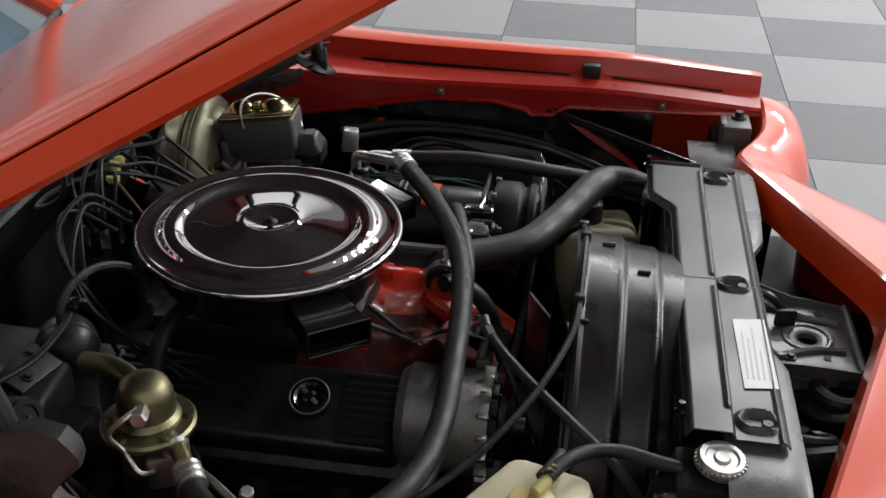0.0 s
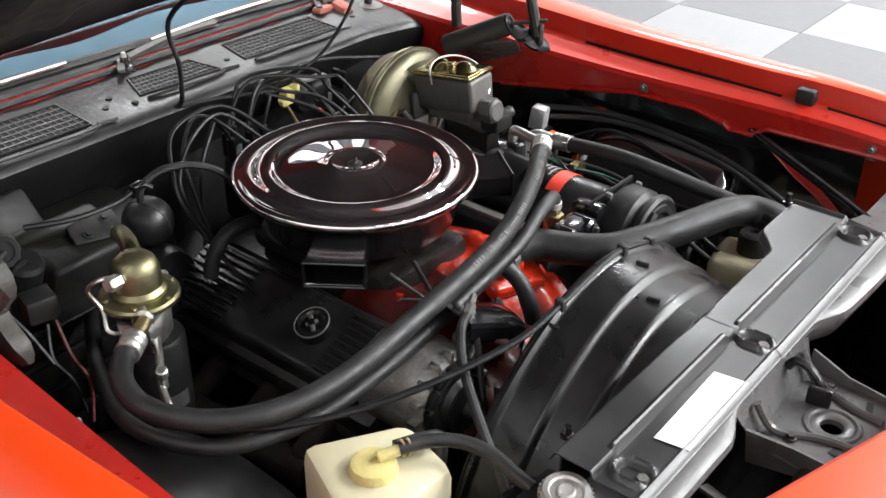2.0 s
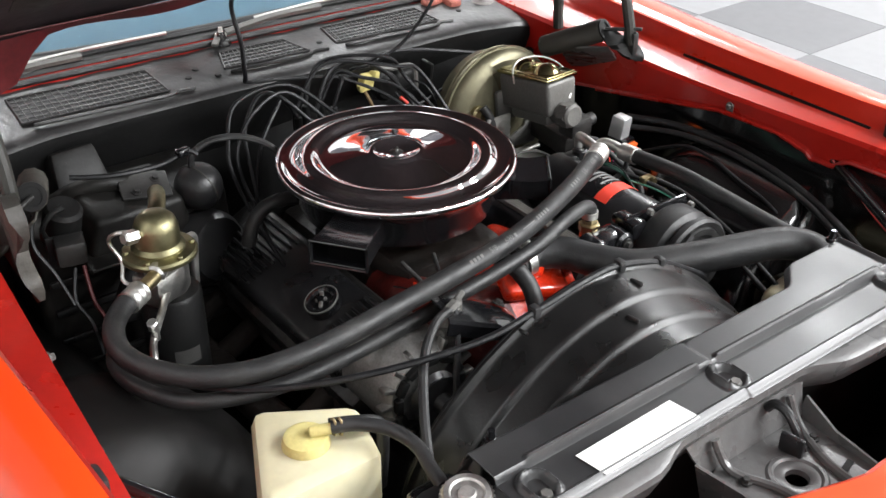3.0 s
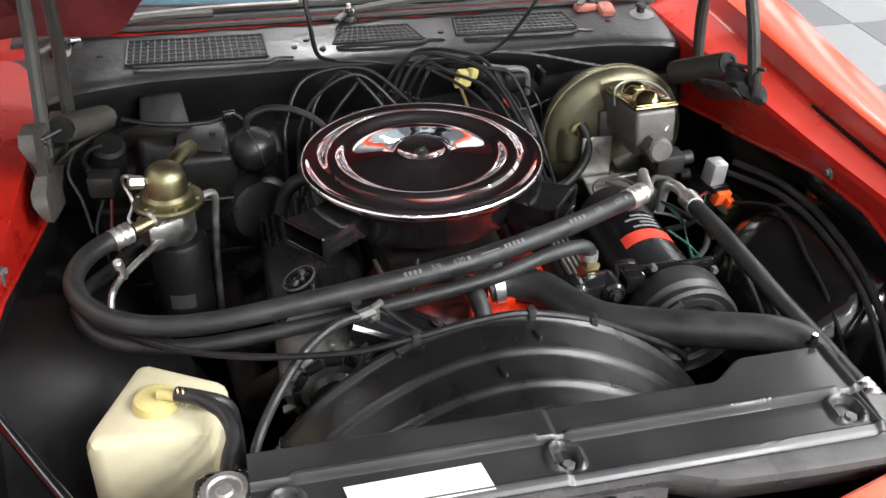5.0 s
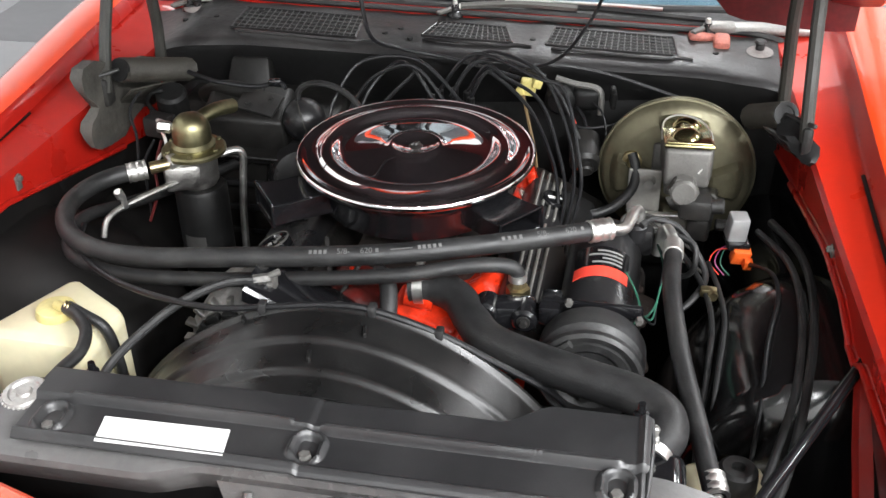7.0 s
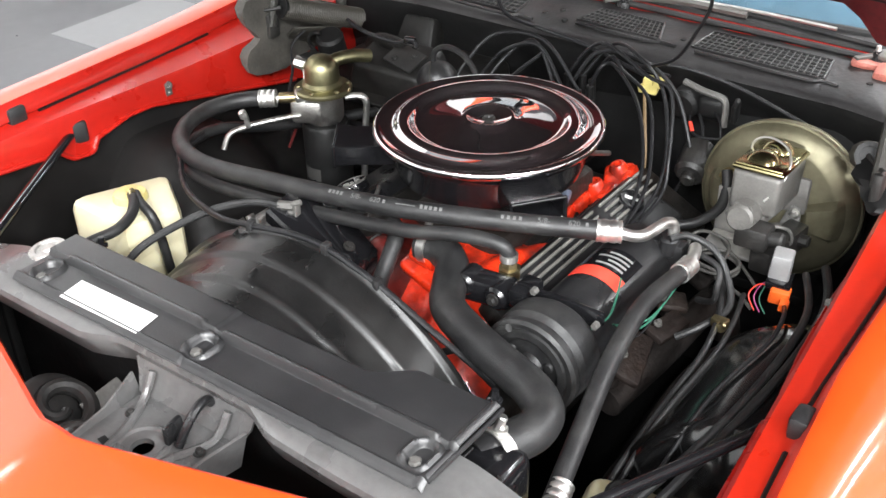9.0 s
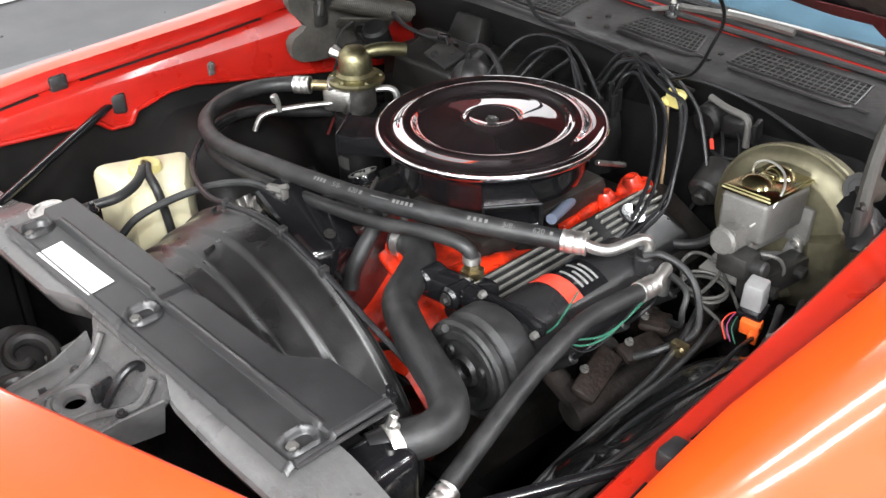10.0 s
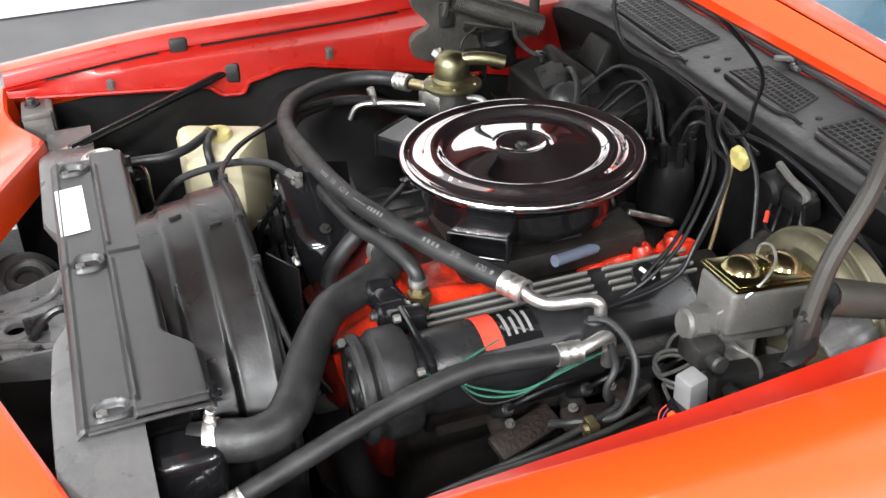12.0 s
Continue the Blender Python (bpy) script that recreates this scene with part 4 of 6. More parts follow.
# ---- air cleaner ----
AX, AY, AZ = -0.017, 0.646, 0.840
ac = thing("air_cleaner", "round chrome-lidded air cleaner with black twin snorkels", "air cleaner", (AX, AY, 0.745))
lid_prof = [(0.172, -0.012), (0.182, -0.009), (0.1855, -0.003), (0.1845, 0.003), (0.180, 0.0055), (0.175, 0.004), (0.170, 0.0018), (0.164, 0.0012), (0.158, 0.0014), (0.1535, 0.0026), (0.150, 0.0052),
            (0.1475, 0.0086), (0.145, 0.0108), (0.1415, 0.0120), (0.137, 0.0124), (0.132, 0.0120), (0.1275, 0.0104), (0.124, 0.0076), (0.121, 0.0046), (0.1175, 0.0024), (0.113, 0.0013), (0.108, 0.0013),
            (0.101, 0.0018), (0.090, 0.0030), (0.075, 0.0048), (0.060, 0.0067), (0.050, 0.0084), (0.044, 0.0105), (0.041, 0.0125), (0.038, 0.0134), (0.035, 0.0125), (0.030, 0.0097), (0.014, 0.0070), (0.0, 0.0068)]
lid = part("lid", lathe(lid_prof, (AX, AY, AZ), seg=128), CHROME, ac, "mirror chrome lid with pressed rings", angle=60)
part("wing_nut", merge(lathe([(0, 0.006), (0.003, 0.006), (0.0045, 0.003), (0.010, 0.001), (0.011, 0)], (AX, AY, AZ + 0.007), seg=16), rbox((0.015, 0.003, 0.005), (AX, AY, AZ + 0.011), 0.0012, (0, 0, 35))), DUSTY, lid)
base_prof = [(0.0, -0.094), (0.09, -0.094), (0.130, -0.086), (0.150, -0.072), (0.158, -0.050), (0.161, -0.030), (0.166, -0.020), (0.172, -0.014), (0.172, -0.010), (0.0, -0.010)]
part("housing", lathe(base_prof, (AX, AY, AZ), seg=96), GLOSS_BLACK, ac, "gloss black housing")


def snorkel(angle, reach, width):
    """A flared rectangular inlet from the housing outwards."""
    rows = []
    for d, w, lo, hi in ((0.10, width * 0.80, -0.058, -0.018), (0.15, width * 0.80, -0.056, -0.018), (reach - 0.03, width * 0.90, -0.052, -0.020), (reach, width * 0.94, -0.053, -0.017)):
        rows.append([(d, -w, lo), (d, w, lo), (d, w, hi), (d, -w, hi), (d, -w, lo)])
    bm = sheet(rows, 0.003, flip=False)
    bmesh.ops.bevel(bm, geom=[e for e in bm.edges], offset=0.002, segments=1, affect="EDGES")
    return move(bm, pose(AX, AY, AZ, 0, 0, angle))


def snorkel_rim(angle, reach, width):
    w, lo, hi = width * 0.94, -0.053, -0.017
    pts = [(reach, -w, lo), (reach, w, lo), (reach, w, hi), (reach, -w, hi)]
    bm = merge(*[tube([pts[k], pts[(k + 1) % 4]], 0.0025, 8) for k in range(4)])
    return move(bm, pose(AX, AY, AZ, 0, 0, angle))


def snorkel_bed(angle, reach, width):
    return move(rbox((0.002, width * 1.6, 0.030), (reach - 0.05, 0, -0.035), 0), pose(AX, AY, AZ, 0, 0, angle))


for ang, reach, width in ((216, 0.246, 0.044), (322, 0.234, 0.044)):
    sn = part("snorkel", snorkel(ang, reach, width), GLOSS_BLACK, ac, "gloss black rectangular inlet snorkel")
    part("mouth_rim", snorkel_rim(ang, reach, width), GLOSS_BLACK, sn)
    part("mouth", snorkel_bed(ang, reach, width), FIREWALL, sn)

# ---- engine ----
eng = thing("engine_block", "orange and black V8 engine with finned valve covers", "engine", (0.0, 0.62, 0.30))
part("block", merge(rbox((0.34, 0.52, 0.26), (0.0, 0.64, 0.46), 0.03), rbox((0.20, 0.50, 0.10), (0.0, 0.64, 0.62), 0.02)), BLOCK_BLACK, eng)
part("timing_cover", merge(rbox((0.22, 0.05, 0.26), (0.02, 0.37, 0.52), 0.03), lathe([(0, 0.05), (0.05, 0.05), (0.07, 0.03), (0.075, 0)], (0.02, 0.345, 0.56), (90, 0, 0), 24)), SHADED_ENGINE_RED, eng)
part("intake_manifold", merge(rbox((0.19, 0.30, 0.05), (0.0, 0.66, 0.700), 0.018), rbox((0.12, 0.12, 0.05), (0.0, 0.645, 0.735), 0.012)), BLOCK_BLACK, eng)


def casting_z(x, y):
    """Top of the intake's front casting: two runners, a water crossover and a sloping face."""
    v = abs(x - 0.02)
    z = 0.690 + 0.016 * math.exp(-((v - 0.085 - 0.2 * (y - 0.45)) / 0.022) ** 2) + 0.010 * math.exp(-((y - 0.425) / 0.018) ** 2)
    z += 0.012 * math.exp(-(v / 0.02) ** 2) * smooth(0.47, 0.53, y)
    z += 0.0018 * math.sin(41 * x + 3) * math.sin(57 * y) + 0.0012 * math.sin(113 * x) * math.sin(97 * y + 1)
    z -= 0.75 * max(0.0, 0.415 - y) + 0.9 * max(0.0, v - 0.125) + 0.35 * max(0.0, y - 0.53)
    return z


# the flank takes the darkened enamel, as it should lie in shade
for name, x0, x1, n, m in (("intake_flank", -0.15, 0.01, 26, SHADED_ENGINE_RED), ("intake_front", 0.01, 0.19, 32, ENGINE_RED)):
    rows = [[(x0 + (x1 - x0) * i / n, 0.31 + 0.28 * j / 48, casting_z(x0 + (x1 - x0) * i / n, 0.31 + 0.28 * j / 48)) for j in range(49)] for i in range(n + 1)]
    part(name, sheet(rows, 0.006), m, eng, "orange enamelled intake casting" if x1 > 0.1 else "orange intake casting, darkened in colour for shade")
for x, y in ((-0.07, 0.44), (0.115, 0.445), (-0.085, 0.50), (0.03, 0.50), (0.13, 0.505)):
    part("bolt", hexbolt((x, y, casting_z(x, y) - 0.001), 0.007, 0.008), ENGINE_RED, eng)
part("thermostat_housing", merge(rbox((0.105, 0.055, 0.026), (0.052, 0.402, 0.712), 0.009, (24, 8, -14), 3), tube([(0.06, 0.405, 0.735), (0.02, 0.405, 0.742)], 0.020, 12)), ENGINE_RED, eng)
for sx in (-1, 1):
    part("cylinder_head", rbox((0.15, 0.50, 0.09), (sx * 0.19, 0.64, 0.635), 0.015, (0, sx * 28, 0)), BLOCK_BLACK, eng)
for x, y, z in ((0.075, 0.755, 0.684), (0.100, 0.795, 0.690), (0.122, 0.835, 0.712), (0.070, 0.715, 0.676)):
    part("casting_boss", merge(lathe([(0.006, 0.004), (0.007, 0.013), (0.012, 0.013), (0.015, 0.008), (0.018, -0.01), (0.02, -0.03)], (x, y, z), (12, -14, 0), 16), rbox((0.055, 0.042, 0.030), (x, y + 0.006, z - 0.014), 0.010, (8, -12, 24), 3), rbox((0.018, 0.05, 0.020), (x + 0.022, y, z - 0.004), 0.006, (0, -20, 12), 2)), ENGINE_RED, eng)
part("carburettor", merge(rbox((0.14, 0.16, 0.06), (AX, AY, 0.76), 0.012), rbox((0.20, 0.05, 0.02), (AX, AY + 0.03, 0.74), 0.004)), ALU, eng)


def valve_cover(sx, top_mat):
    """Finned rocker cover, leaning outboard."""
    m = pose(sx * 0.212 - (0.014 if sx > 0 else 0), 0.625, 0.682, 0, sx * 24, 0)
    body = bmesh.new()
    merge(body, rbox((0.128, 0.43, 0.050), (0, 0, -0.005), 0.012, seg=3, taper=0.90), rbox((0.146, 0.45, 0.008), (0, 0, -0.030), 0.003))
    vc = part("valve_cover", move(body, m), SATIN_BLACK, eng, "black wrinkle finished finned valve cover")
    for k in range(9 if sx < 0 else 4):
        x = -0.048 + 0.012 * k
        for y0, y1 in ((-0.200, -0.125), (0.062, 0.182)) if sx < 0 else ((-0.205, 0.045), (0.068, 0.205)):
            fin = rbox((0.0045, y1 - y0, 0.008), (x, (y0 + y1) / 2, 0.022), 0.0015, seg=1)
            part("fin", move(fin, m), top_mat, vc)
    for y in (-0.19, 0.19):
        for x in (-0.066, 0.066):
            part("bolt", move(hexbolt((x, y, -0.026), 0.006, 0.008), m), STEEL, vc)
    return vc, m


vcl, ml = valve_cover(-1, SATIN_BLACK)
vcr, mr = valve_cover(1, FIN_ALLOY)
part("oil_cap", move(merge(lathe([(0, 0.018), (0.005, 0.018), (0.006, 0.013), (0.016, 0.0125), (0.020, 0.016), (0.025, 0.015), (0.0265, 0.008), (0.0265, 0)], (0.002, -0.085, 0.022), seg=36),
                           rbox((0.016, 0.008, 0.006), (0.012, -0.104, 0.033), 0.002, (0, 0, -40))), ml), GLOSS_BLACK, vcl, "black twist oil filler cap")
part("cap_ring", move(lathe([(0.0243, 0.0158), (0.0254, 0.0165), (0.0266, 0.0155), (0.026, 0.013), (0.0243, 0.0145)], (0.002, -0.085, 0.022), seg=40), ml), IRON, vcl)
part("cap_tab", move(merge(rbox((0.030, 0.006, 0.004), (0.002, -0.085, 0.0365), 0.0015, (0, 0, 50)), rbox((0.006, 0.018, 0.004), (0.002, -0.085, 0.0365), 0.0015, (0, 0, 50))), ml), IRON, vcl)
part("badge", move(merge(lathe([(0, 0.006), (0.020, 0.006), (0.022, 0.003), (0.022, -0.004)], (-0.020, 0.125, 0.024), seg=28)), mr), GLOSS_BLACK, vcr, "round black badge")
part("badge_mark", move(rbox((0.026, 0.006, 0.001), (-0.020, 0.125, 0.0308), 0, (0, 0, 30)), mr), STICKER, vcr)
for sx in (-1, 1):
    ex = thing("exhaust_manifold", "rusty brown cast exhaust manifold beside the engine", "exhaust manifold", (sx * 0.31, 0.62, 0.45), "exhaust manifolds")
    for k in range(4):
        part("runner", rod((sx * 0.245, 0.495 + 0.11 * k, 0.585), (sx * 0.31, 0.495 + 0.11 * k, 0.55), 0.018, 14), RUST, ex)
    part("log", tube([(sx * 0.306, 0.48, 0.535), (sx * 0.322, 0.6, 0.545), (sx * 0.326, 0.82, 0.53), (sx * 0.33, 0.88, 0.43)], 0.026, 14), RUST, ex)
    part("flange", rbox((0.012, 0.45, 0.06), (sx * 0.245, 0.63, 0.60), 0.004), RUST, ex)
    for k in range(5):
        part("bolt", hexbolt((sx * 0.253, 0.42 + 0.10 * k, 0.622), 0.007, 0.010, (0, 70 * sx, 0)), IRON, ex)
for a, b, r in (((-0.01, 0.33, 0.69), (-0.16, 0.345, 0.72), 0.005), ((0.101, 0.765, 0.768), (0.096, 0.845, 0.732), 0.0045), ((-0.10, 0.43, 0.73), (-0.12, 0.49, 0.765), 0.0035), ((-0.085, 0.42, 0.71), (-0.055, 0.50, 0.75), 0.0035)):
    y_rod = a[1]
    single("linkage_rod", rod(a, b, r, 10), DUSTY if y_rod < 0.6 else ALU, "thin metal linkage rod on the engine", "linkage rod", group="linkage rods")
single("vacuum_tube", tube([(0.118, 0.640, 0.722), (0.095, 0.70, 0.712), (0.068, 0.765, 0.700)], 0.009, 12), mat("blue_grey_hose", (0.16, 0.19, 0.26), 0.45), "blue-grey rubber hose behind the air cleaner", "hose")

# alternator on the passenger side, its bracket and belt pulley
alt = thing("alternator", "dull aluminium alternator with a black fan pulley", "alternator", (-0.215, 0.33, 0.6))
part("housing", lathe([(0, 0), (0.058, 0), (0.068, 0.012), (0.068, 0.10), (0.058, 0.115), (0, 0.115)], (-0.205, 0.425, 0.69), (90, 0, 0), 32), mat("dull_alternator_alloy", (0.26, 0.255, 0.245), 0.5, 0.7, 0.3, 40, bump=0.3, bscale=200), alt)
vent = [rbox((0.010, 0.012, 0.022), (-0.205 + 0.050 * math.cos(a), 0.306, 0.69 + 0.050 * math.sin(a)), 0.002, (0, -math.degrees(a), 0)) for a in [2 * math.pi * k / 12 for k in range(12)]]
part("front_vents", merge(*vent), FIREWALL, alt)
for a in [2 * math.pi * k / 16 for k in range(16)]:
    part("cooling_fin", rbox((0.018, 0.014, 0.006), (-0.205 + 0.066 * math.cos(a), 0.315, 0.69 + 0.066 * math.sin(a)), 0.001, (0, -math.degrees(a), 0)), ALU, alt)
part("pulley", lathe([(0, 0.035), (0.012, 0.035), (0.014, 0.02), (0.036, 0.018), (0.030, 0.010), (0.036, 0.002), (0, 0)], (-0.205, 0.300, 0.69), (90, 0, 0), 28), SATIN_BLACK, alt)
part("terminal", merge(rbox((0.03, 0.02, 0.02), (-0.16, 0.325, 0.755), 0.004), rod((-0.165, 0.33, 0.762), (-0.148, 0.322, 0.792), 0.006, 10)), IRON, alt)
shield_rows = []
for k in range(13):
    u = k / 12
    bend = smooth(0.72, 0.86, u)
    front = Vector((-0.176, 0.303, 0.795)).lerp(Vector((-0.050, 0.302, 0.730)), u / 0.8) if u < 0.8 else Vector((-0.050, 0.302, 0.730)).lerp(Vector((-0.040, 0.318, 0.672)), (u - 0.8) / 0.2)
    back = Vector((-0.185, 0.415, 0.790)).lerp(Vector((-0.040, 0.392, 0.716)), u / 0.8) if u < 0.8 else Vector((-0.040, 0.392, 0.716)).lerp(Vector((-0.034, 0.330, 0.665)), (u - 0.8) / 0.2)
    row = [front + Vector((-0.006, -0.003, -0.022)), front + Vector((-0.003, -0.004, -0.004)), front]
    row += [front.lerp(back, m / 8) + Vector((0.006, 0, 0.010)) * math.sin(math.pi * m / 8) for m in range(1, 9)]
    shield_rows.append([tuple(p) for p in row])
altshield = thing("alternator_shield", "gloss black sheet metal shield beside the alternator", "bracket", (-0.11, 0.35, 0.70))
part("plate", sheet(shield_rows, 0.002, True), GLOSS_BLACK, altshield)
for at in ((-0.168, 0.350, 0.799), (-0.060, 0.345, 0.748)):
    part("bolt", hexbolt(at, 0.006, 0.006, (0, 26, 0)), DUSTY, altshield)
single("drive_belt", merge(tube([(-0.235, 0.30, 0.70), (-0.10, 0.30, 0.60), (0.02, 0.30, 0.56)], 0.006, 6), tube([(0.02, 0.30, 0.62), (0.15, 0.29, 0.68), (0.26, 0.285, 0.77)], 0.006, 6)), RUBBER, "black rubber fan belt", "belt")

# air conditioning compressor
CPX, CPZ = 0.285, 0.712
comp = thing("compressor", "black cylindrical air conditioning compressor with a red label band", "compressor", (CPX, 0.45, 0.62))
part("body", lathe([(0, 0), (0.050, 0), (0.055, 0.006), (0.055, 0.235), (0.048, 0.25), (0, 0.25)], (CPX, 0.620, CPZ), (90, 0, 0), 48), SATIN_BLACK, comp)


def band(y, w, r, a0, a1):
    rows = [[(CPX + r * math.cos(radians(a0 + (a1 - a0) * i / 20)), y + w * k, CPZ + r * math.sin(radians(a0 + (a1 - a0) * i / 20))) for i in range(21)] for k in (0, 1)]
    return sheet(rows, 0.0006)


label = part("red_band", band(0.452, 0.026, 0.0556, 48, 132), RED_BAND, comp, "red label band")
part("label", band(0.480, 0.050, 0.0556, 48, 132), GLOSS_BLACK, comp)
for k in range(4):
    part("print_bar", band(0.486 + 0.010 * k, 0.004, 0.0562, 60, 60 + (44, 30, 50, 38)[k]), mat("grey_label_print", (0.20, 0.20, 0.195), 0.5, 0, 0.2, 90), label)
pulley = part("clutch_pulley", lathe([(0.058, 0.006), (0.066, 0.004), (0.0705, 0.008), (0.0705, 0.016), (0.063, 0.023), (0.063, 0.026), (0.0705, 0.033), (0.0715, 0.040), (0.0715, 0.066), (0.066, 0.074), (0.052, 0.078), (0.05, 0.1), (0, 0.1)], (CPX, 0.287, CPZ), (-90, 0, 0), 56), RUBBER, comp)
part("clutch_plate", lathe([(0, 0.008), (0.010, 0.008), (0.012, 0.002), (0.020, 0.0), (0.024, 0.006), (0.040, 0.008), (0.046, 0.003), (0.056, 0.003), (0.058, 0.010), (0.03, 0.014), (0, 0.014)], (CPX, 0.287, CPZ), (-90, 0, 0), 48), RUBBER, pulley)
for k in range(3):
    a = 2 * math.pi * k / 3 + 0.4
    part("clutch_rivet", lathe([(0, 0.004), (0.006, 0.004), (0.008, 0)], (CPX + 0.033 * math.cos(a), 0.294, CPZ + 0.033 * math.sin(a)), (90, 0, 0), 10), RUBBER, pulley)
part("front_bracket", merge(rbox((0.135, 0.010, 0.022), (CPX - 0.005, 0.376, CPZ + 0.052), 0.005), rbox((0.03, 0.05, 0.03), (CPX - 0.06, 0.380, CPZ + 0.045), 0.006)), GLOSS_BLACK, comp)
for x, z in ((CPX - 0.035, CPZ + 0.068), (CPX + 0.058, CPZ + 0.05), (CPX - 0.085, CPZ + 0.042), (CPX - 0.12, CPZ + 0.03)):
    part("bolt", hexbolt((x, 0.365, z), 0.0055, 0.009, (90, 0, 0), washer=False), IRON if x > CPX - 0.06 else GLOSS_BLACK, comp)
part("idler_bracket", merge(rbox((0.085, 0.04, 0.04), (0.165, 0.375, 0.745), 0.01, (0, 0, 8)), rod((0.14, 0.35, 0.752), (0.14, 0.39, 0.752), 0.018, 16), rod((0.192, 0.35, 0.748), (0.192, 0.39, 0.748), 0.018, 16)), GLOSS_BLACK, comp)
for x in (0.14, 0.192):
    part("bolt", hexbolt((x, 0.349, 0.75), 0.006, 0.008, (90, 0, 0)), DUSTY, comp)
part("rear_head", merge(rbox((0.070, 0.028, 0.045), (CPX + 0.035, 0.602, CPZ + 0.030), 0.008), rod((CPX + 0.045, 0.596, CPZ + 0.03), (CPX + 0.045, 0.596, CPZ + 0.060), 0.015, 14)), SATIN_BLACK, comp)


# ---- hoses ----
def hose(name, label, points, r, material=RUBBER, seg=14, group="", category="hose"):
    h = thing(name, label, category, points[0], group)
    part("hose_body", tube(points, r, seg), material, h)
    return h


def ferrule(parent, at, way, r, length, rings=3):
    """Crimped bright sleeve."""
    prof = [(r * 0.7, 0), (r, 0.001)]
    for k in range(rings):
        z = length * (k + 0.5) / rings
        prof += [(r, z - length * 0.1), (r * 0.93, z), (r, z + length * 0.1)]
    prof += [(r, length - 0.001), (r * 0.7, length)]
    bm = lathe(prof, seg=24)
    return part("ferrule", move(bm, Matrix.Translation(at) @ Vector(way).to_track_quat("Z", "Y").to_matrix().to_4x4()), STEEL, parent, "crimped bright metal ferrule")


big = hose("refrigerant_hose", "thick black refrigerant hose with pale printed marking", [(-0.468, 0.602, 0.786), (-0.495, 0.585, 0.785), (-0.520, 0.550, 0.784), (-0.530, 0.500, 0.783), (-0.514, 0.445, 0.783),
            (-0.472, 0.395, 0.784), (-0.408, 0.365, 0.786), (-0.33, 0.354, 0.792), (-0.22, 0.356, 0.803), (-0.12, 0.362, 0.811), (-0.026, 0.376, 0.815), (0.06, 0.402, 0.816), (0.17, 0.450, 0.813), (0.268, 0.504, 0.807)], 0.0142, seg=18)
ferrule(big, (-0.483, 0.593, 0.785), (0.042, 0.028, 0.002), 0.0165, 0.032)
ferrule(big, (0.262, 0.500, 0.8075), (0.05, 0.028, -0.002), 0.0165, 0.036)
part("metal_end", tube([(0.288, 0.515, 0.806), (0.304, 0.527, 0.799), (0.314, 0.543, 0.795), (0.319, 0.565, 0.795), (0.324, 0.590, 0.795), (0.330, 0.602, 0.789), (0.332, 0.603, 0.772), (0.330, 0.598, 0.752)], 0.0085, 14), STEEL, big, "bent bright metal pipe")


def lettering(words, at, along, up, size, material, parent):
    """Flat printed characters; along is the reading direction, up leans towards their tops."""
    cu = bpy.data.curves.new("lettering", "FONT")
    cu.body, cu.size, cu.align_x, cu.align_y = words, size, "CENTER", "CENTER"
    tmp = bpy.data.objects.new("lettering", cu)
    me = bpy.data.meshes.new_from_object(tmp)
    bpy.data.objects.remove(tmp)
    bm = bmesh.new()
    bm.from_mesh(me)
    bpy.data.meshes.remove(me)
    u = Vector(along).normalized()
    n = u.cross(Vector(up)).normalized()
    v = n.cross(u)
    m = Matrix((u, v, n)).transposed().to_4x4()
    m.translation = at
    return part("lettering", move(bm, m), material, parent)


PRINT_PATH = smooth_path([(-0.22, 0.356, 0.803), (-0.12, 0.362, 0.811), (-0.026, 0.376, 0.815), (0.06, 0.402, 0.816), (0.17, 0.450, 0.813), (0.268, 0.504, 0.807)], 24)


def hose_print(s, width, words=""):
    """One mark on the thick hose at a share s of its printed stretch: characters, or a plain bar."""
    k = min(int(s * (len(PRINT_PATH) - 2)), len(PRINT_PATH) - 2)
    along = (PRINT_PATH[k + 1] - PRINT_PATH[k]).normalized()
    p = PRINT_PATH[k].lerp(PRINT_PATH[k + 1], s * (len(PRINT_PATH) - 2) - k)
    side = Vector((along.y, -along.x, 0)).normalized()
    n = (side * 0.55 + Vector((0, 0, 0.83))).normalized()
    up = n.cross(along)
    at = p + n * 0.0147
    if words:
        lettering(words, at, along, up, 0.0112, HOSE_INK, big)
    else:
        m = Matrix((along, up, n)).transposed().to_4x4()
        m.translation = at
        part("print_bar", move(rbox((width, 0.0058 if width < 0.01 else 0.0014, 0.0003), (0, 0, 0), 0), m), HOSE_INK, big)


for base in (0.337, 0.86):
    hose_print(base, 0, "5/8-")
    hose_print(base + 0.066, 0, "620")
    hose_print(base + 0.098, 0.0042)
    for k in range(4):
        hose_print(base - 0.094 + 0.014 * k, 0.0042)
hose_print(0.512, 0.030)
for k in range(5):
    hose_print(0.565 + 0.014 * k, 0.0042)
part("valve_pipe", tube([(-0.452, 0.613, 0.787), (-0.42, 0.635, 0.788)], 0.010, 12), BRASS, big, "brass hose fitting")

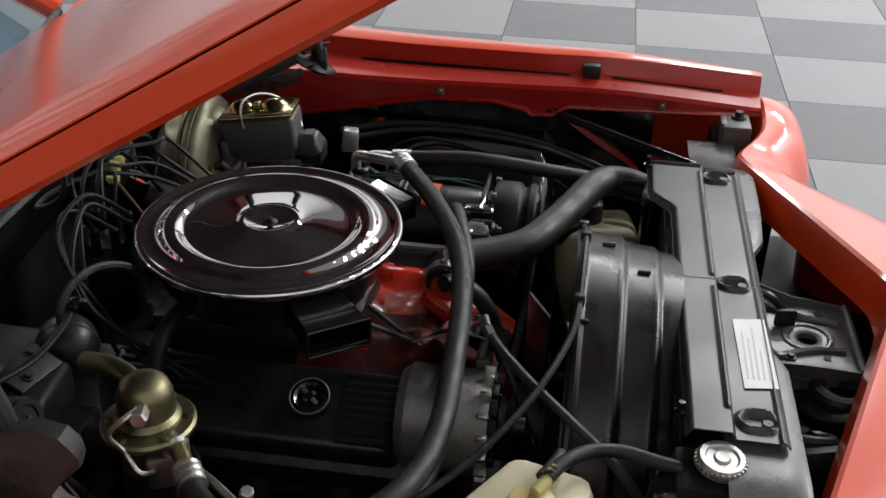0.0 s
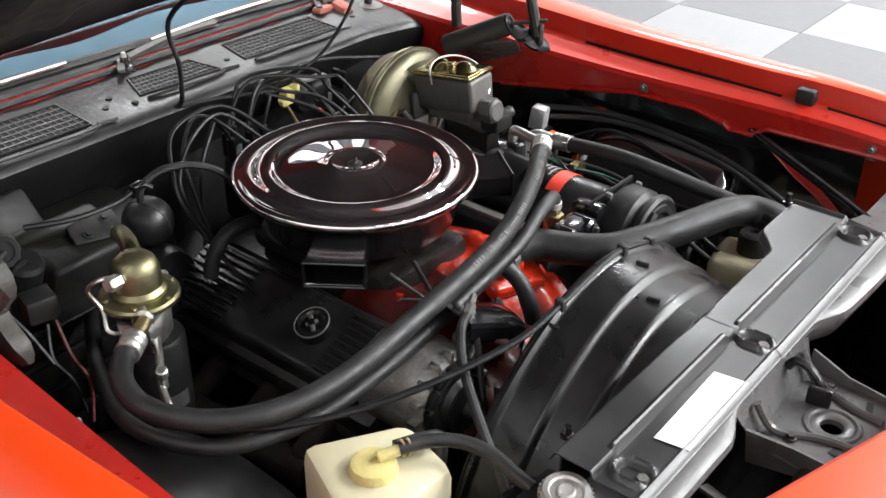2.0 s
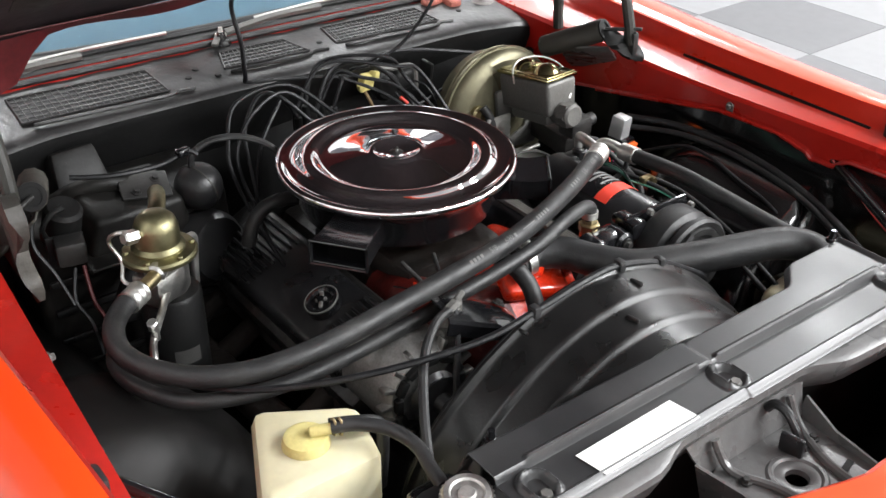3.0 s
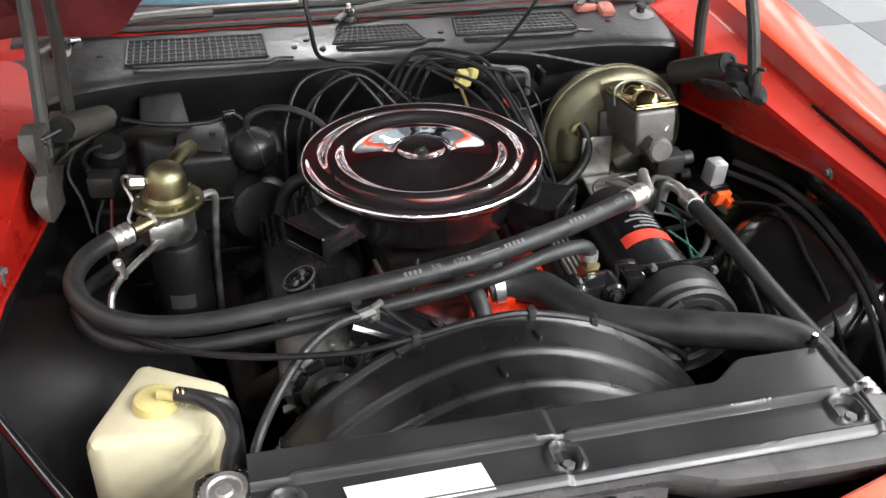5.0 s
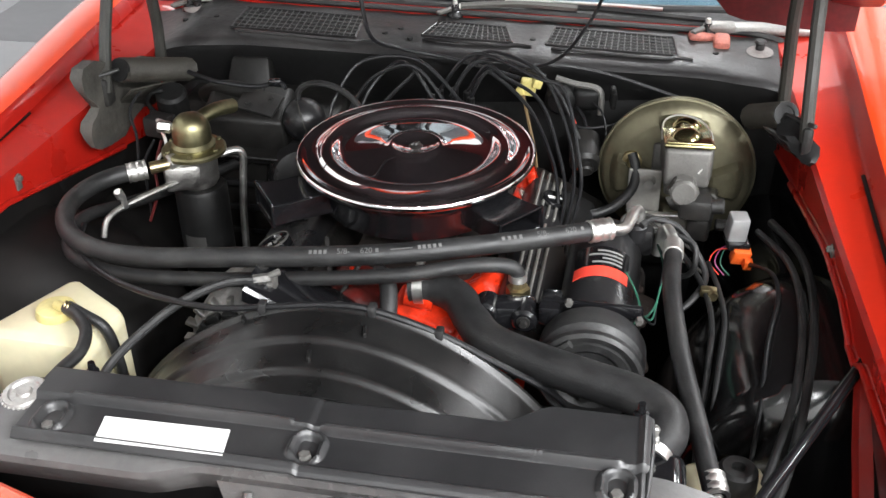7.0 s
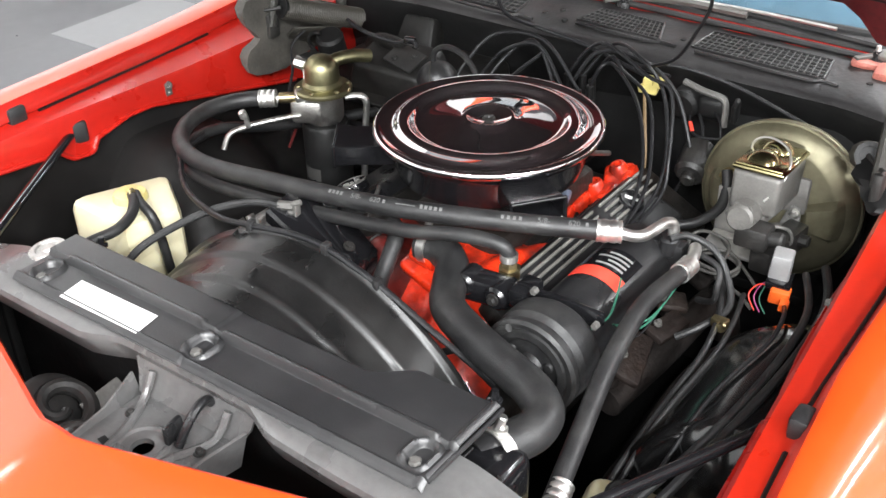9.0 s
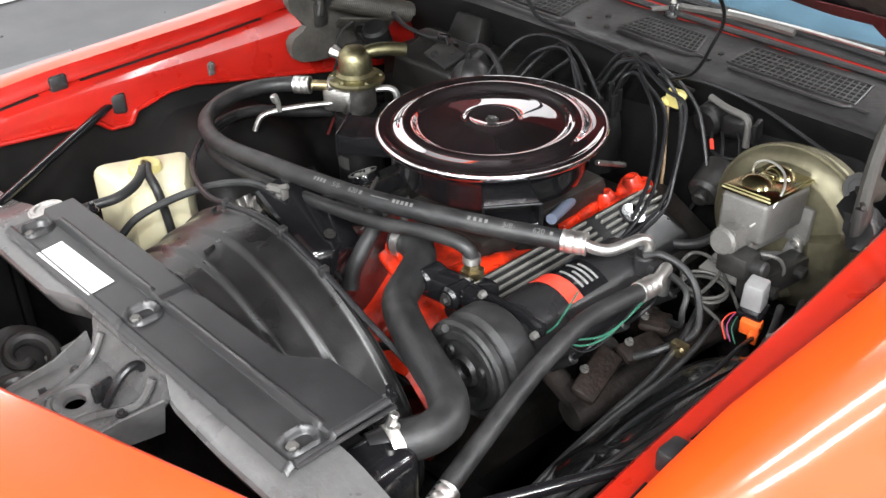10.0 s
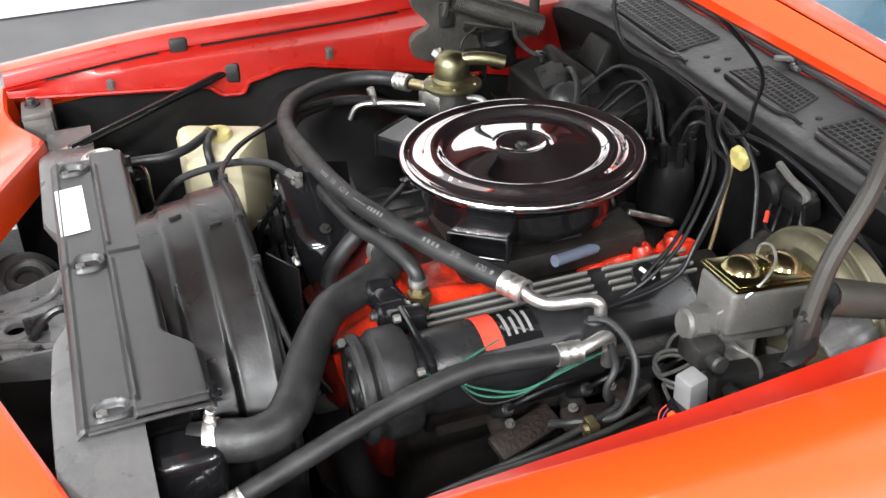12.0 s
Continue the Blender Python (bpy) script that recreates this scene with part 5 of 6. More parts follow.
second = hose("refrigerant_hose", "black refrigerant hose running forward beside the compressor", [(0.383, 0.548, 0.768), (0.383, 0.516, 0.771), (0.382, 0.42, 0.779), (0.39, 0.341, 0.771), (0.401, 0.275, 0.759), (0.42, 0.19, 0.742), (0.44, 0.10, 0.723)], 0.0125, seg=16)
ferrule(second, (0.383, 0.551, 0.768), (0.0, -0.04, 0.003), 0.0148, 0.034)
ferrule(second, (0.4375, 0.125, 0.7275), (0.012, -0.058, -0.012), 0.0148, 0.03)
part("metal_end", tube([(0.383, 0.548, 0.768), (0.380, 0.568, 0.772), (0.374, 0.586, 0.772), (0.368, 0.597, 0.762), (0.365, 0.600, 0.745), (0.362, 0.600, 0.720)], 0.0088, 14), STEEL, second, "bent bright metal pipe")
part("lower_pipe", tube([(0.443, 0.098, 0.722), (0.448, 0.065, 0.705), (0.450, 0.035, 0.64)], 0.007, 10), STEEL, second)

radh = hose("radiator_hose", "fat black upper radiator hose", [(0.025, 0.408, 0.748), (0.062, 0.408, 0.752), (0.098, 0.385, 0.752), (0.122, 0.345, 0.750), (0.155, 0.298, 0.752), (0.215, 0.262, 0.757), (0.285, 0.230, 0.762), (0.345, 0.205, 0.765), (0.378, 0.180, 0.763), (0.384, 0.150, 0.760), (0.374, 0.125, 0.757), (0.364, 0.105, 0.755)], 0.0245, seg=20)
for at, way in (((0.366, 0.108, 0.7555), (-0.3, -1, -0.1)), ((0.040, 0.408, 0.750), (1, 0, 0.1))):
    cl = part("hose_clamp", move(lathe([(0.0235, -0.007), (0.0265, -0.007), (0.0265, 0.007), (0.0235, 0.007)], seg=32), Matrix.Translation(at) @ Vector(way).to_track_quat("Z", "Y").to_matrix().to_4x4()), STEEL, radh, "bright worm-drive hose clamp")
    part("clamp_screw", merge(rbox((0.016, 0.012, 0.010), (at[0], at[1], at[2] + 0.029), 0.003), rod((at[0] - 0.002, at[1] - 0.002, at[2] + 0.03), (at[0] + 0.003, at[1] + 0.002, at[2] + 0.047), 0.006, 8)), STEEL, cl)

heat = hose("heater_hose", "black heater hose looping under the thick hose", [(0.176, 0.415, 0.770), (0.172, 0.412, 0.790), (0.150, 0.405, 0.800), (0.10, 0.392, 0.800), (0.02, 0.372, 0.790), (-0.10, 0.362, 0.778), (-0.24, 0.356, 0.764), (-0.38, 0.362, 0.752), (-0.475, 0.396, 0.748), (-0.520, 0.455, 0.745), (-0.530, 0.53, 0.738), (-0.50, 0.62, 0.715), (-0.44, 0.74, 0.70), (-0.36, 0.86, 0.70)], 0.0105)
part("brass_fitting", merge(lathe([(0, 0.03), (0.010, 0.03), (0.012, 0.018), (0.017, 0.016), (0.017, 0.004), (0.013, 0), (0.013, -0.02)], (0.176, 0.414, 0.745), (0, 0, 0), 6), rbox((0.022, 0.022, 0.016), (0.176, 0.414, 0.742), 0.003)), BRASS, heat, "brass hose fitting")
part("clamp", lathe([(0.0105, -0.005), (0.0130, -0.005), (0.0130, 0.005), (0.0105, 0.005)], (0.175, 0.414, 0.778), seg=20), STEEL, heat)
hose("bypass_hose", "short curved black bypass hose on the engine front", [(-0.02, 0.40, 0.775), (-0.002, 0.385, 0.768), (0.006, 0.355, 0.745), (0.004, 0.335, 0.715), (0.006, 0.328, 0.69)], 0.0125)
hose("vent_hose", "black crankcase vent hose bending into the valve cover", [(-0.13, 0.735, 0.765), (-0.165, 0.735, 0.775), (-0.20, 0.738, 0.770), (-0.222, 0.742, 0.745), (-0.232, 0.743, 0.712)], 0.0115)

loom = hose("control_cable", "thin black cable clipped over the fan shroud", [(-0.50, 0.47, 0.76), (-0.47, 0.40, 0.765), (-0.40, 0.33, 0.775), (-0.30, 0.265, 0.795), (-0.19, 0.222, 0.815), (-0.115, 0.212, 0.832), (-0.03, 0.210, 0.847), (0.026, 0.210, 0.846), (0.107, 0.214, 0.818), (0.177, 0.222, 0.776), (0.235, 0.235, 0.735), (0.26, 0.25, 0.70)], 0.0045, WIRE, 8)
for at in ((-0.115, 0.212, 0.832), (0.026, 0.210, 0.846), (0.107, 0.214, 0.818)):
    part("clip", rbox((0.010, 0.014, 0.016), at, 0.002), RUBBER, loom)
small = hose("pressure_hose", "thin black hose with a bright end fitting", [(-0.163, 0.318, 0.796), (-0.20, 0.300, 0.800), (-0.245, 0.262, 0.792), (-0.285, 0.21, 0.772), (-0.315, 0.16, 0.745), (-0.33, 0.12, 0.70)], 0.0062, RUBBER, 10)
part("end_fitting", merge(rod((-0.170, 0.316, 0.797), (-0.146, 0.326, 0.797), 0.0075, 6), rod((-0.150, 0.324, 0.800), (-0.135, 0.330, 0.806), 0.005, 8), rbox((0.012, 0.012, 0.02), (-0.146, 0.328, 0.79), 0.002)), IRON, small)
hose("ground_strap", "thin black wire down the alternator side", [(-0.152, 0.322, 0.79), (-0.165, 0.30, 0.76), (-0.19, 0.27, 0.70), (-0.20, 0.25, 0.62), (-0.23, 0.22, 0.55)], 0.0045, WIRE, 8, category="wire")

# ---- passenger side: bottle, valve, drier, heater box ----
bottle = thing("coolant_bottle", "cream plastic coolant overflow bottle with yellowed cap", "bottle", (-0.42, 0.25, 0.60))
outline = [(-0.445, 0.338), (-0.336, 0.270), (-0.362, 0.178), (-0.498, 0.180), (-0.508, 0.205)]
part("tank", plate(outline, 0.60, 0.762, 0.016), CREAM, bottle)
part("neck", lathe([(0.0, 0.011), (0.020, 0.011), (0.025, 0.009), (0.027, 0.004), (0.0275, 0.0), (0.029, -0.008)], (-0.424, 0.244, 0.764), seg=28), YELLOWED, bottle, "yellowed round cap")
part("nozzle", rod((-0.420, 0.242, 0.778), (-0.392, 0.226, 0.783), 0.007, 12), YELLOWED, bottle)
for k in range(2):
    loop = [(-0.396 + 0.006 * k, 0.2285 - 0.0038 * k + 0.0058 * math.cos(0.7 * j), 0.783 + 0.0115 * math.sin(0.7 * j)) for j in range(10)]
    part("wire_clamp", tube(loop, 0.0016, 5, 2), BRASS, bottle)
hose("overflow_hose", "black overflow hose from bottle to radiator neck", [(-0.398, 0.230, 0.783), (-0.372, 0.212, 0.786), (-0.348, 0.186, 0.784), (-0.338, 0.150, 0.780), (-0.345, 0.115, 0.778), (-0.350, 0.085, 0.776)], 0.0082, RUBBER, 12)
hose("drain_hose", "black drain hose dropping beside the bottle", [(-0.398, 0.236, 0.782), (-0.370, 0.222, 0.782), (-0.342, 0.218, 0.768), (-0.335, 0.222, 0.73), (-0.335, 0.23, 0.66)], 0.0075, RUBBER, 12)

valve = thing("expansion_valve", "gold-domed air conditioning valve on an aluminium body", "valve", (-0.40, 0.672, 0.5))
part("dome", lathe([(0, 0.062), (0.010, 0.0615), (0.020, 0.058), (0.027, 0.051), (0.031, 0.040), (0.032, 0.016), (0.037, 0.010), (0.037, 0.006), (0.050, 0.004), (0.053, 0.001), (0.053, -0.004), (0.0, -0.004)], (-0.400, 0.674, 0.797), seg=40), GOLD, valve, "gold plated dome")
for a in [math.pi / 4 + math.pi / 3 * k for k in range(6)]:
    part("flange_bolt", hexbolt((-0.400 + 0.045 * math.cos(a), 0.674 + 0.045 * math.sin(a), 0.799), 0.0045, 0.006, washer=False), GOLD, valve)
part("elbow", tube([(-0.395, 0.680, 0.838), (-0.385, 0.70, 0.846), (-0.372, 0.728, 0.846), (-0.36, 0.76, 0.838)], 0.0125, 12), GOLD, valve, "gold plated pipe elbow")
part("side_cap", rod((-0.430, 0.666, 0.836), (-0.452, 0.660, 0.840), 0.010, 6), STEEL, valve)
part("body", merge(lathe([(0, 0.0), (0.030, 0.0), (0.036, -0.006), (0.036, -0.05), (0.030, -0.06), (0, -0.06)], (-0.400, 0.672, 0.792), seg=28), rbox((0.06, 0.05, 0.045), (-0.415, 0.650, 0.762), 0.008, (0, 0, 25)), rod((-0.43, 0.63, 0.788), (-0.40, 0.66, 0.788), 0.015, 14)), ALU, valve)
part("drier", lathe([(0, 0.0), (0.040, 0.0), (0.044, -0.006), (0.044, -0.20), (0.034, -0.22), (0, -0.22)], (-0.395, 0.668, 0.735), seg=32), FIREWALL, valve, "black drier canister")
part("drier_label", sheet([[(-0.395 + 0.0446 * math.cos(radians(-120 + 50 * i / 8)), 0.668 + 0.0446 * math.sin(radians(-120 + 50 * i / 8)), z) for i in range(9)] for z in (0.63, 0.655)], 0.0004), mat("grimy_label", (0.045, 0.044, 0.042), 0.6, 0, 0.3, 120), valve)
part("liquid_pipe", tube([(-0.415, 0.628, 0.757), (-0.440, 0.590, 0.757), (-0.472, 0.545, 0.752), (-0.486, 0.515, 0.745), (-0.49, 0.50, 0.72)], 0.0052, 10), ALU, valve, "bright metal pipe")
part("service_port", merge(rod((-0.468, 0.545, 0.750), (-0.470, 0.543, 0.775), 0.005, 8), rod((-0.471, 0.542, 0.770), (-0.474, 0.538, 0.784), 0.0075, 8)), STEEL, valve)
part("steel_pipe", tube([(-0.362, 0.690, 0.782), (-0.340, 0.705, 0.784), (-0.332, 0.712, 0.772), (-0.335, 0.712, 0.74), (-0.342, 0.708, 0.66), (-0.345, 0.705, 0.56)], 0.0062, 10), STEEL, valve)
part("capillary", tube([(-0.425, 0.665, 0.840), (-0.455, 0.672, 0.845), (-0.462, 0.69, 0.825), (-0.452, 0.68, 0.795), (-0.46, 0.66, 0.775), (-0.43, 0.645, 0.765)], 0.003, 8), STEEL, valve)

heater = thing("heater_box", "black moulded heater and blower box on the firewall", "heater box", (-0.36, 0.88, 0.4))
HEATER = mat("heater_case_black", (0.008, 0.0076, 0.007), 0.5, 0, 0.4, 20, bump=0.4, bscale=60, dirt=(0.022, 0.020, 0.017), dirt_amount=0.5, dirt_scale=11, spec=0.3)
part("case", merge(rbox((0.34, 0.19, 0.34), (-0.37, 0.925, 0.605), 0.014, seg=3, taper=0.92), rbox((0.18, 0.13, 0.075), (-0.375, 0.865, 0.768), 0.010, (14, 4, 6), 3, 0.80), rbox((0.20, 0.16, 0.006), (-0.375, 0.862, 0.745), 0.002, (14, 4, 6), 1)), HEATER, heater)
part("duct", merge(rbox((0.095, 0.06, 0.09), (-0.405, 0.972, 0.790), 0.008, (-24, 0, 4), 2, 0.75), tube([(-0.47, 0.90, 0.79), (-0.44, 0.885, 0.808), (-0.40, 0.875, 0.815), (-0.35, 0.872, 0.805)], 0.016, 12)), HEATER, heater, "dusty black upright air duct")
part("resistor_plate", merge(rbox((0.075, 0.05, 0.006), (-0.345, 0.845, 0.808), 0.002, (24, 6, -10)), hexbolt((-0.362, 0.835, 0.807), 0.005, 0.006, (24, 6, 0)), hexbolt((-0.325, 0.850, 0.812), 0.005, 0.006, (24, 6, 0))), DUSTY, heater, "dusty grey cover plate with screws")
part("relay_drum", merge(lathe([(0, 0.03), (0.022, 0.03), (0.027, 0.024), (0.028, -0.03), (0, -0.03)], (-0.488, 0.80, 0.815), (20, 8, 0), 24), tube([(-0.515, 0.785, 0.80), (-0.523, 0.775, 0.825), (-0.510, 0.772, 0.845), (-0.490, 0.775, 0.850)], 0.004, 8)), FIREWALL, heater, "black round vacuum motor")
part("blower_motor", lathe([(0, 0.05), (0.05, 0.045), (0.06, 0.03), (0.065, 0)], (-0.27, 0.83, 0.68), (75, 0, 15), 28), SATIN_BLACK, heater)
for k in range(4):
    part("duct_rib", rbox((0.30, 0.008, 0.012), (-0.37, 0.812, 0.56 + 0.05 * k), 0.003), SATIN_BLACK, heater)
part("vacuum_line", tube([(-0.46, 0.82, 0.868), (-0.40, 0.80, 0.862), (-0.33, 0.80, 0.858), (-0.29, 0.80, 0.868), (-0.275, 0.795, 0.86)], 0.004, 8), WIRE, heater)
part("line_end", rbox((0.022, 0.012, 0.012), (-0.295, 0.80, 0.868), 0.003, (0, 0, 15)), GLOSS_BLACK, heater)
ball = thing("vacuum_reservoir", "black spherical vacuum reservoir with a pale seam", "vacuum reservoir", (-0.262, 0.836, 0.75))
part("sphere", lathe([(0.038 * math.sin(math.pi * k / 20), 0.038 * math.cos(math.pi * k / 20)) for k in range(21)], (-0.262, 0.836, 0.785), (0, 70, 0), 32), SATIN_BLACK, ball)
part("seam", lathe([(0.0375, -0.002), (0.0388, -0.001), (0.0388, 0.001), (0.0375, 0.002)], (-0.262, 0.836, 0.785), (0, 75, 20), 32), RUBBER_DUSTY, ball)
part("hose", tube([(-0.27, 0.836, 0.818), (-0.265, 0.835, 0.842), (-0.235, 0.83, 0.858), (-0.19, 0.82, 0.855), (-0.15, 0.80, 0.835), (-0.13, 0.78, 0.80)], 0.0055, 8), RUBBER, ball)
relay_l = thing("blower_relay", "small dusty grey relay box beside the heater box", "relay", (-0.495, 0.75, 0.76))
part("box", rbox((0.042, 0.036, 0.036), (-0.497, 0.752, 0.795), 0.006, (0, 0, -12)), DUSTY, relay_l)
part("bracket", rbox((0.052, 0.006, 0.05), (-0.497, 0.772, 0.785), 0.002, (0, 0, -12)), SATIN_BLACK, relay_l)
for k, pts in enumerate((((-0.50, 0.735, 0.775), (-0.515, 0.71, 0.74), (-0.505, 0.69, 0.71), (-0.50, 0.68, 0.66)), ((-0.488, 0.735, 0.775), (-0.492, 0.705, 0.735), (-0.485, 0.685, 0.70), (-0.50, 0.67, 0.65)),
                         ((-0.53, 0.78, 0.85), (-0.545, 0.75, 0.82), (-0.53, 0.73, 0.78), (-0.52, 0.70, 0.74)))):
    hose("wire", "thin dark wire hanging by the heater box", pts, 0.0028, (WIRE, mat("dull_red_wire", (0.10, 0.012, 0.012), 0.5), WIRE)[k], 6, category="wire")

# ---- driver side: booster, master cylinder, relay ----
BX, BY, BZ = 0.386, 0.884, 0.717
boost = thing("brake_booster", "gold cadmium plated round brake booster", "brake booster", (BX, BY, 0.60))
drum = lathe([(0, 0.048), (0.030, 0.048), (0.040, 0.044)] + [(0.044 + 0.006 * k, 0.040 - 0.0012 * k) for k in range(11)] + [(0.112, 0.022), (0.121, 0.018), (0.1275, 0.010), (0.1300, 0.003), (0.1300, -0.004), (0.1265, -0.007), (0.1265, -0.011), (0.1300, -0.014), (0.122, -0.020), (0.114, -0.05), (0.08, -0.075), (0, -0.075)], seg=120)
for v in drum.verts:
    rad_v, ang_v = math.hypot(v.co.x, v.co.y), math.atan2(v.co.y, v.co.x)
    if v.co.z > 0.015:
        v.co.z += 0.015 * smooth(0.048, 0.060, rad_v) * smooth(0.112, 0.100, rad_v) * smooth(0.10, 0.50, math.cos(4 * ang_v))
part("drum", move(drum, pose(BX, BY, BZ, 88, 0, 0)), OLIVE_GOLD, boost)
part("crimp_ring", lathe([(0.1285, -0.006), (0.1325, -0.005), (0.1335, 0.0), (0.1325, 0.004), (0.1285, 0.005)], (BX, BY, BZ), (88, 0, 0), 72), OLIVE_GOLD, boost)
part("check_valve", merge(lathe([(0, 0.022), (0.008, 0.022), (0.010, 0.012), (0.017, 0.010), (0.018, 0.0)], (BX - 0.075, BY - 0.028, BZ + 0.028), (84, 0, 0), 18)), BRASS, boost, "brown vacuum check valve")
hose("booster_hose", "black vacuum hose curling from the booster", [(0.310, 0.838, 0.765), (0.318, 0.825, 0.745), (0.315, 0.815, 0.710), (0.285, 0.80, 0.680), (0.245, 0.78, 0.672), (0.215, 0.76, 0.685), (0.19, 0.75, 0.70)], 0.0085, RUBBER, 12)
mc = thing("master_cylinder", "grey cast master cylinder with a gold lid and wire bail", "master cylinder", (0.388, 0.76, 0.70))
MC_TILT = Matrix.Translation((0.393, 0.84, 0.766)) @ pose(0, 0, 0, -8, 0, 0) @ Matrix.Translation((-0.386, -0.84, -0.760))


def mcpart(name, bm, material, parent, label=""):
    return part(name, move(bm, MC_TILT), material, parent, label)


mcpart("reservoir", rbox((0.071, 0.125, 0.064), (0.388, 0.780, 0.781), 0.008, (0, 0, 3), 3, 1.04), IRON, mc)
mcpart("shadow_side", rbox((0.055, 0.10, 0.03), (0.385, 0.775, 0.745), 0.008), IRON, mc)
mcpart("bore", merge(lathe([(0, 0), (0.017, 0), (0.021, 0.004), (0.021, 0.17), (0, 0.17)], (0.388, 0.682, 0.752), (-90, 0, 0), 28), lathe([(0, 0), (0.024, 0), (0.024, 0.018), (0, 0.018)], (0.388, 0.690, 0.752), (-90, 0, 0), 6)), IRON, mc)
mcpart("mount_flange", rbox((0.10, 0.012, 0.06), (0.387, 0.842, 0.750), 0.006), IRON, mc)
mcpart("lid", merge(rbox((0.078, 0.132, 0.007), (0.388, 0.780, 0.8175), 0.003, (0, 0, 3)), rbox((0.070, 0.124, 0.004), (0.388, 0.780, 0.8215), 0.0018, (0, 0, 3)), *[lathe([(0, 0.015), (0.008, 0.0145), (0.016, 0.011), (0.022, 0.005), (0.025, 0.0), (0.028, -0.001)], (0.386, y, 0.8235), seg=28) for y in (0.750, 0.810)], rbox((0.022, 0.014, 0.012), (0.386, 0.780, 0.828), 0.003, (0, 0, 3))), mat("bright_gold_plate", (0.42, 0.38, 0.20), 0.17, 1.0, 0.15, 20, rvar=0.06), mc, "bright gold plated lid")
mcpart("bail_wire", tube([(0.350, 0.800, 0.80), (0.350, 0.800, 0.830), (0.372, 0.798, 0.843), (0.405, 0.782, 0.841), (0.424, 0.756, 0.826), (0.424, 0.728, 0.80), (0.408, 0.716, 0.775)], 0.0018, 8), STEEL, mc)
part("valve_bracket", merge(rbox((0.055, 0.006, 0.085), (0.335, 0.82, 0.705), 0.003), rbox((0.10, 0.05, 0.006), (0.36, 0.79, 0.665), 0.002, (10, 0, 0)), lathe([(0, 0.012), (0.008, 0.012), (0.010, 0.0), (0.013, -0.004)], (0.342, 0.815, 0.727), (90, 0, 0), 20)), mat("bright_zinc_plate", (0.58, 0.57, 0.54), 0.38, 0.7, 0.1, 30), mc, "bare metal bracket")
part("brake_switch", merge(rbox((0.05, 0.04, 0.035), (0.415, 0.700, 0.752), 0.006), rod((0.435, 0.70, 0.752), (0.46, 0.70, 0.755), 0.012, 12)), DUSTY, mc)
part("valve_block", merge(rbox((0.035, 0.12, 0.04), (0.432, 0.77, 0.70), 0.006, (0, 0, -8)), rod((0.45, 0.72, 0.71), (0.47, 0.72, 0.71), 0.010, 8), rod((0.45, 0.80, 0.705), (0.468, 0.80, 0.705), 0.010, 8)), DUSTY, mc)
gusset = plate([(0.372, 0.690), (0.384, 0.668), (0.436, 0.664), (0.442, 0.690), (0.437, 0.738), (0.424, 0.742), (0.416, 0.728), (0.408, 0.704)], -0.003, 0.003)
gusset = part("valve_gusset", move(gusset, pose(0, 0.832, 0, 90, 0, 0)), mat("dull_bare_steel", (0.24, 0.235, 0.225), 0.42, 0.5, 0.2, 40), mc, "dull bare steel valve bracket")
part("bolt", hexbolt((0.429, 0.829, 0.729), 0.006, 0.006, (90, 0, 0)), STEEL, gusset)
part("valve_stem", rod((0.344, 0.777, 0.684), (0.396, 0.772, 0.690), 0.0042, 12), STEEL, mc, "bright machined valve stem")
coil = [(0.362 + 0.034 * math.cos(a), 0.706 + 0.031 * math.sin(a), 0.674 + 0.0013 * a) for a in [-1.2 + 0.45 * k for k in range(29)]]
hose("brake_line", "coiled grey steel brake line below the cylinder", [(0.442, 0.655, 0.655), (0.415, 0.668, 0.665)] + coil + [(0.368, 0.735, 0.697), (0.335, 0.748, 0.702), (0.309, 0.748, 0.696), (0.304, 0.730, 0.686), (0.318, 0.712, 0.676)], 0.0028, IRON, 8, category="brake line")
hose("brake_line", "looping grey steel brake line beside the booster", [(0.405, 0.735, 0.742), (0.425, 0.742, 0.748), (0.446, 0.758, 0.740), (0.450, 0.768, 0.715), (0.436, 0.765, 0.700)], 0.0028, IRON, 8, category="brake line")
hose("brake_line", "thin grey metal line from the valve", [(0.340, 0.776, 0.678), (0.365, 0.755, 0.674), (0.40, 0.728, 0.668), (0.43, 0.70, 0.664)], 0.0025, IRON, 8, category="brake line")
single("ignition_coil", merge(rod((0.222, 0.94, 0.74), (0.232, 0.875, 0.715), 0.028, 24), rod((0.231, 0.88, 0.717), (0.234, 0.862, 0.710), 0.013, 14)), DUSTY, "grey cylindrical ignition coil beside the booster", "ignition coil")
wm = thing("wiper_motor", "black wiper motor on the firewall with wire plugs", "wiper motor", (0.215, 0.95, 0.78))
part("motor", merge(rod((0.175, 0.985, 0.805), (0.175, 0.945, 0.80), 0.027, 20), rbox((0.05, 0.036, 0.042), (0.220, 0.972, 0.802), 0.012, (0, 0, 6), 3)), FIREWALL, wm)
part("terminal_plate", rbox((0.010, 0.03, 0.035), (0.268, 0.955, 0.812), 0.004, (10, 0, 10)), FIREWALL, wm)
single("wire_channel", tube([(0.165, 0.972, 0.835), (0.20, 0.968, 0.828), (0.235, 0.966, 0.824), (0.246, 0.964, 0.812), (0.247, 0.962, 0.775)], 0.006, 8), IRON, "bent grey metal channel on the firewall", "channel")
plug = thing("wire_plug", "pale yellow plastic wire connector", "connector", (0.132, 0.933, 0.81))
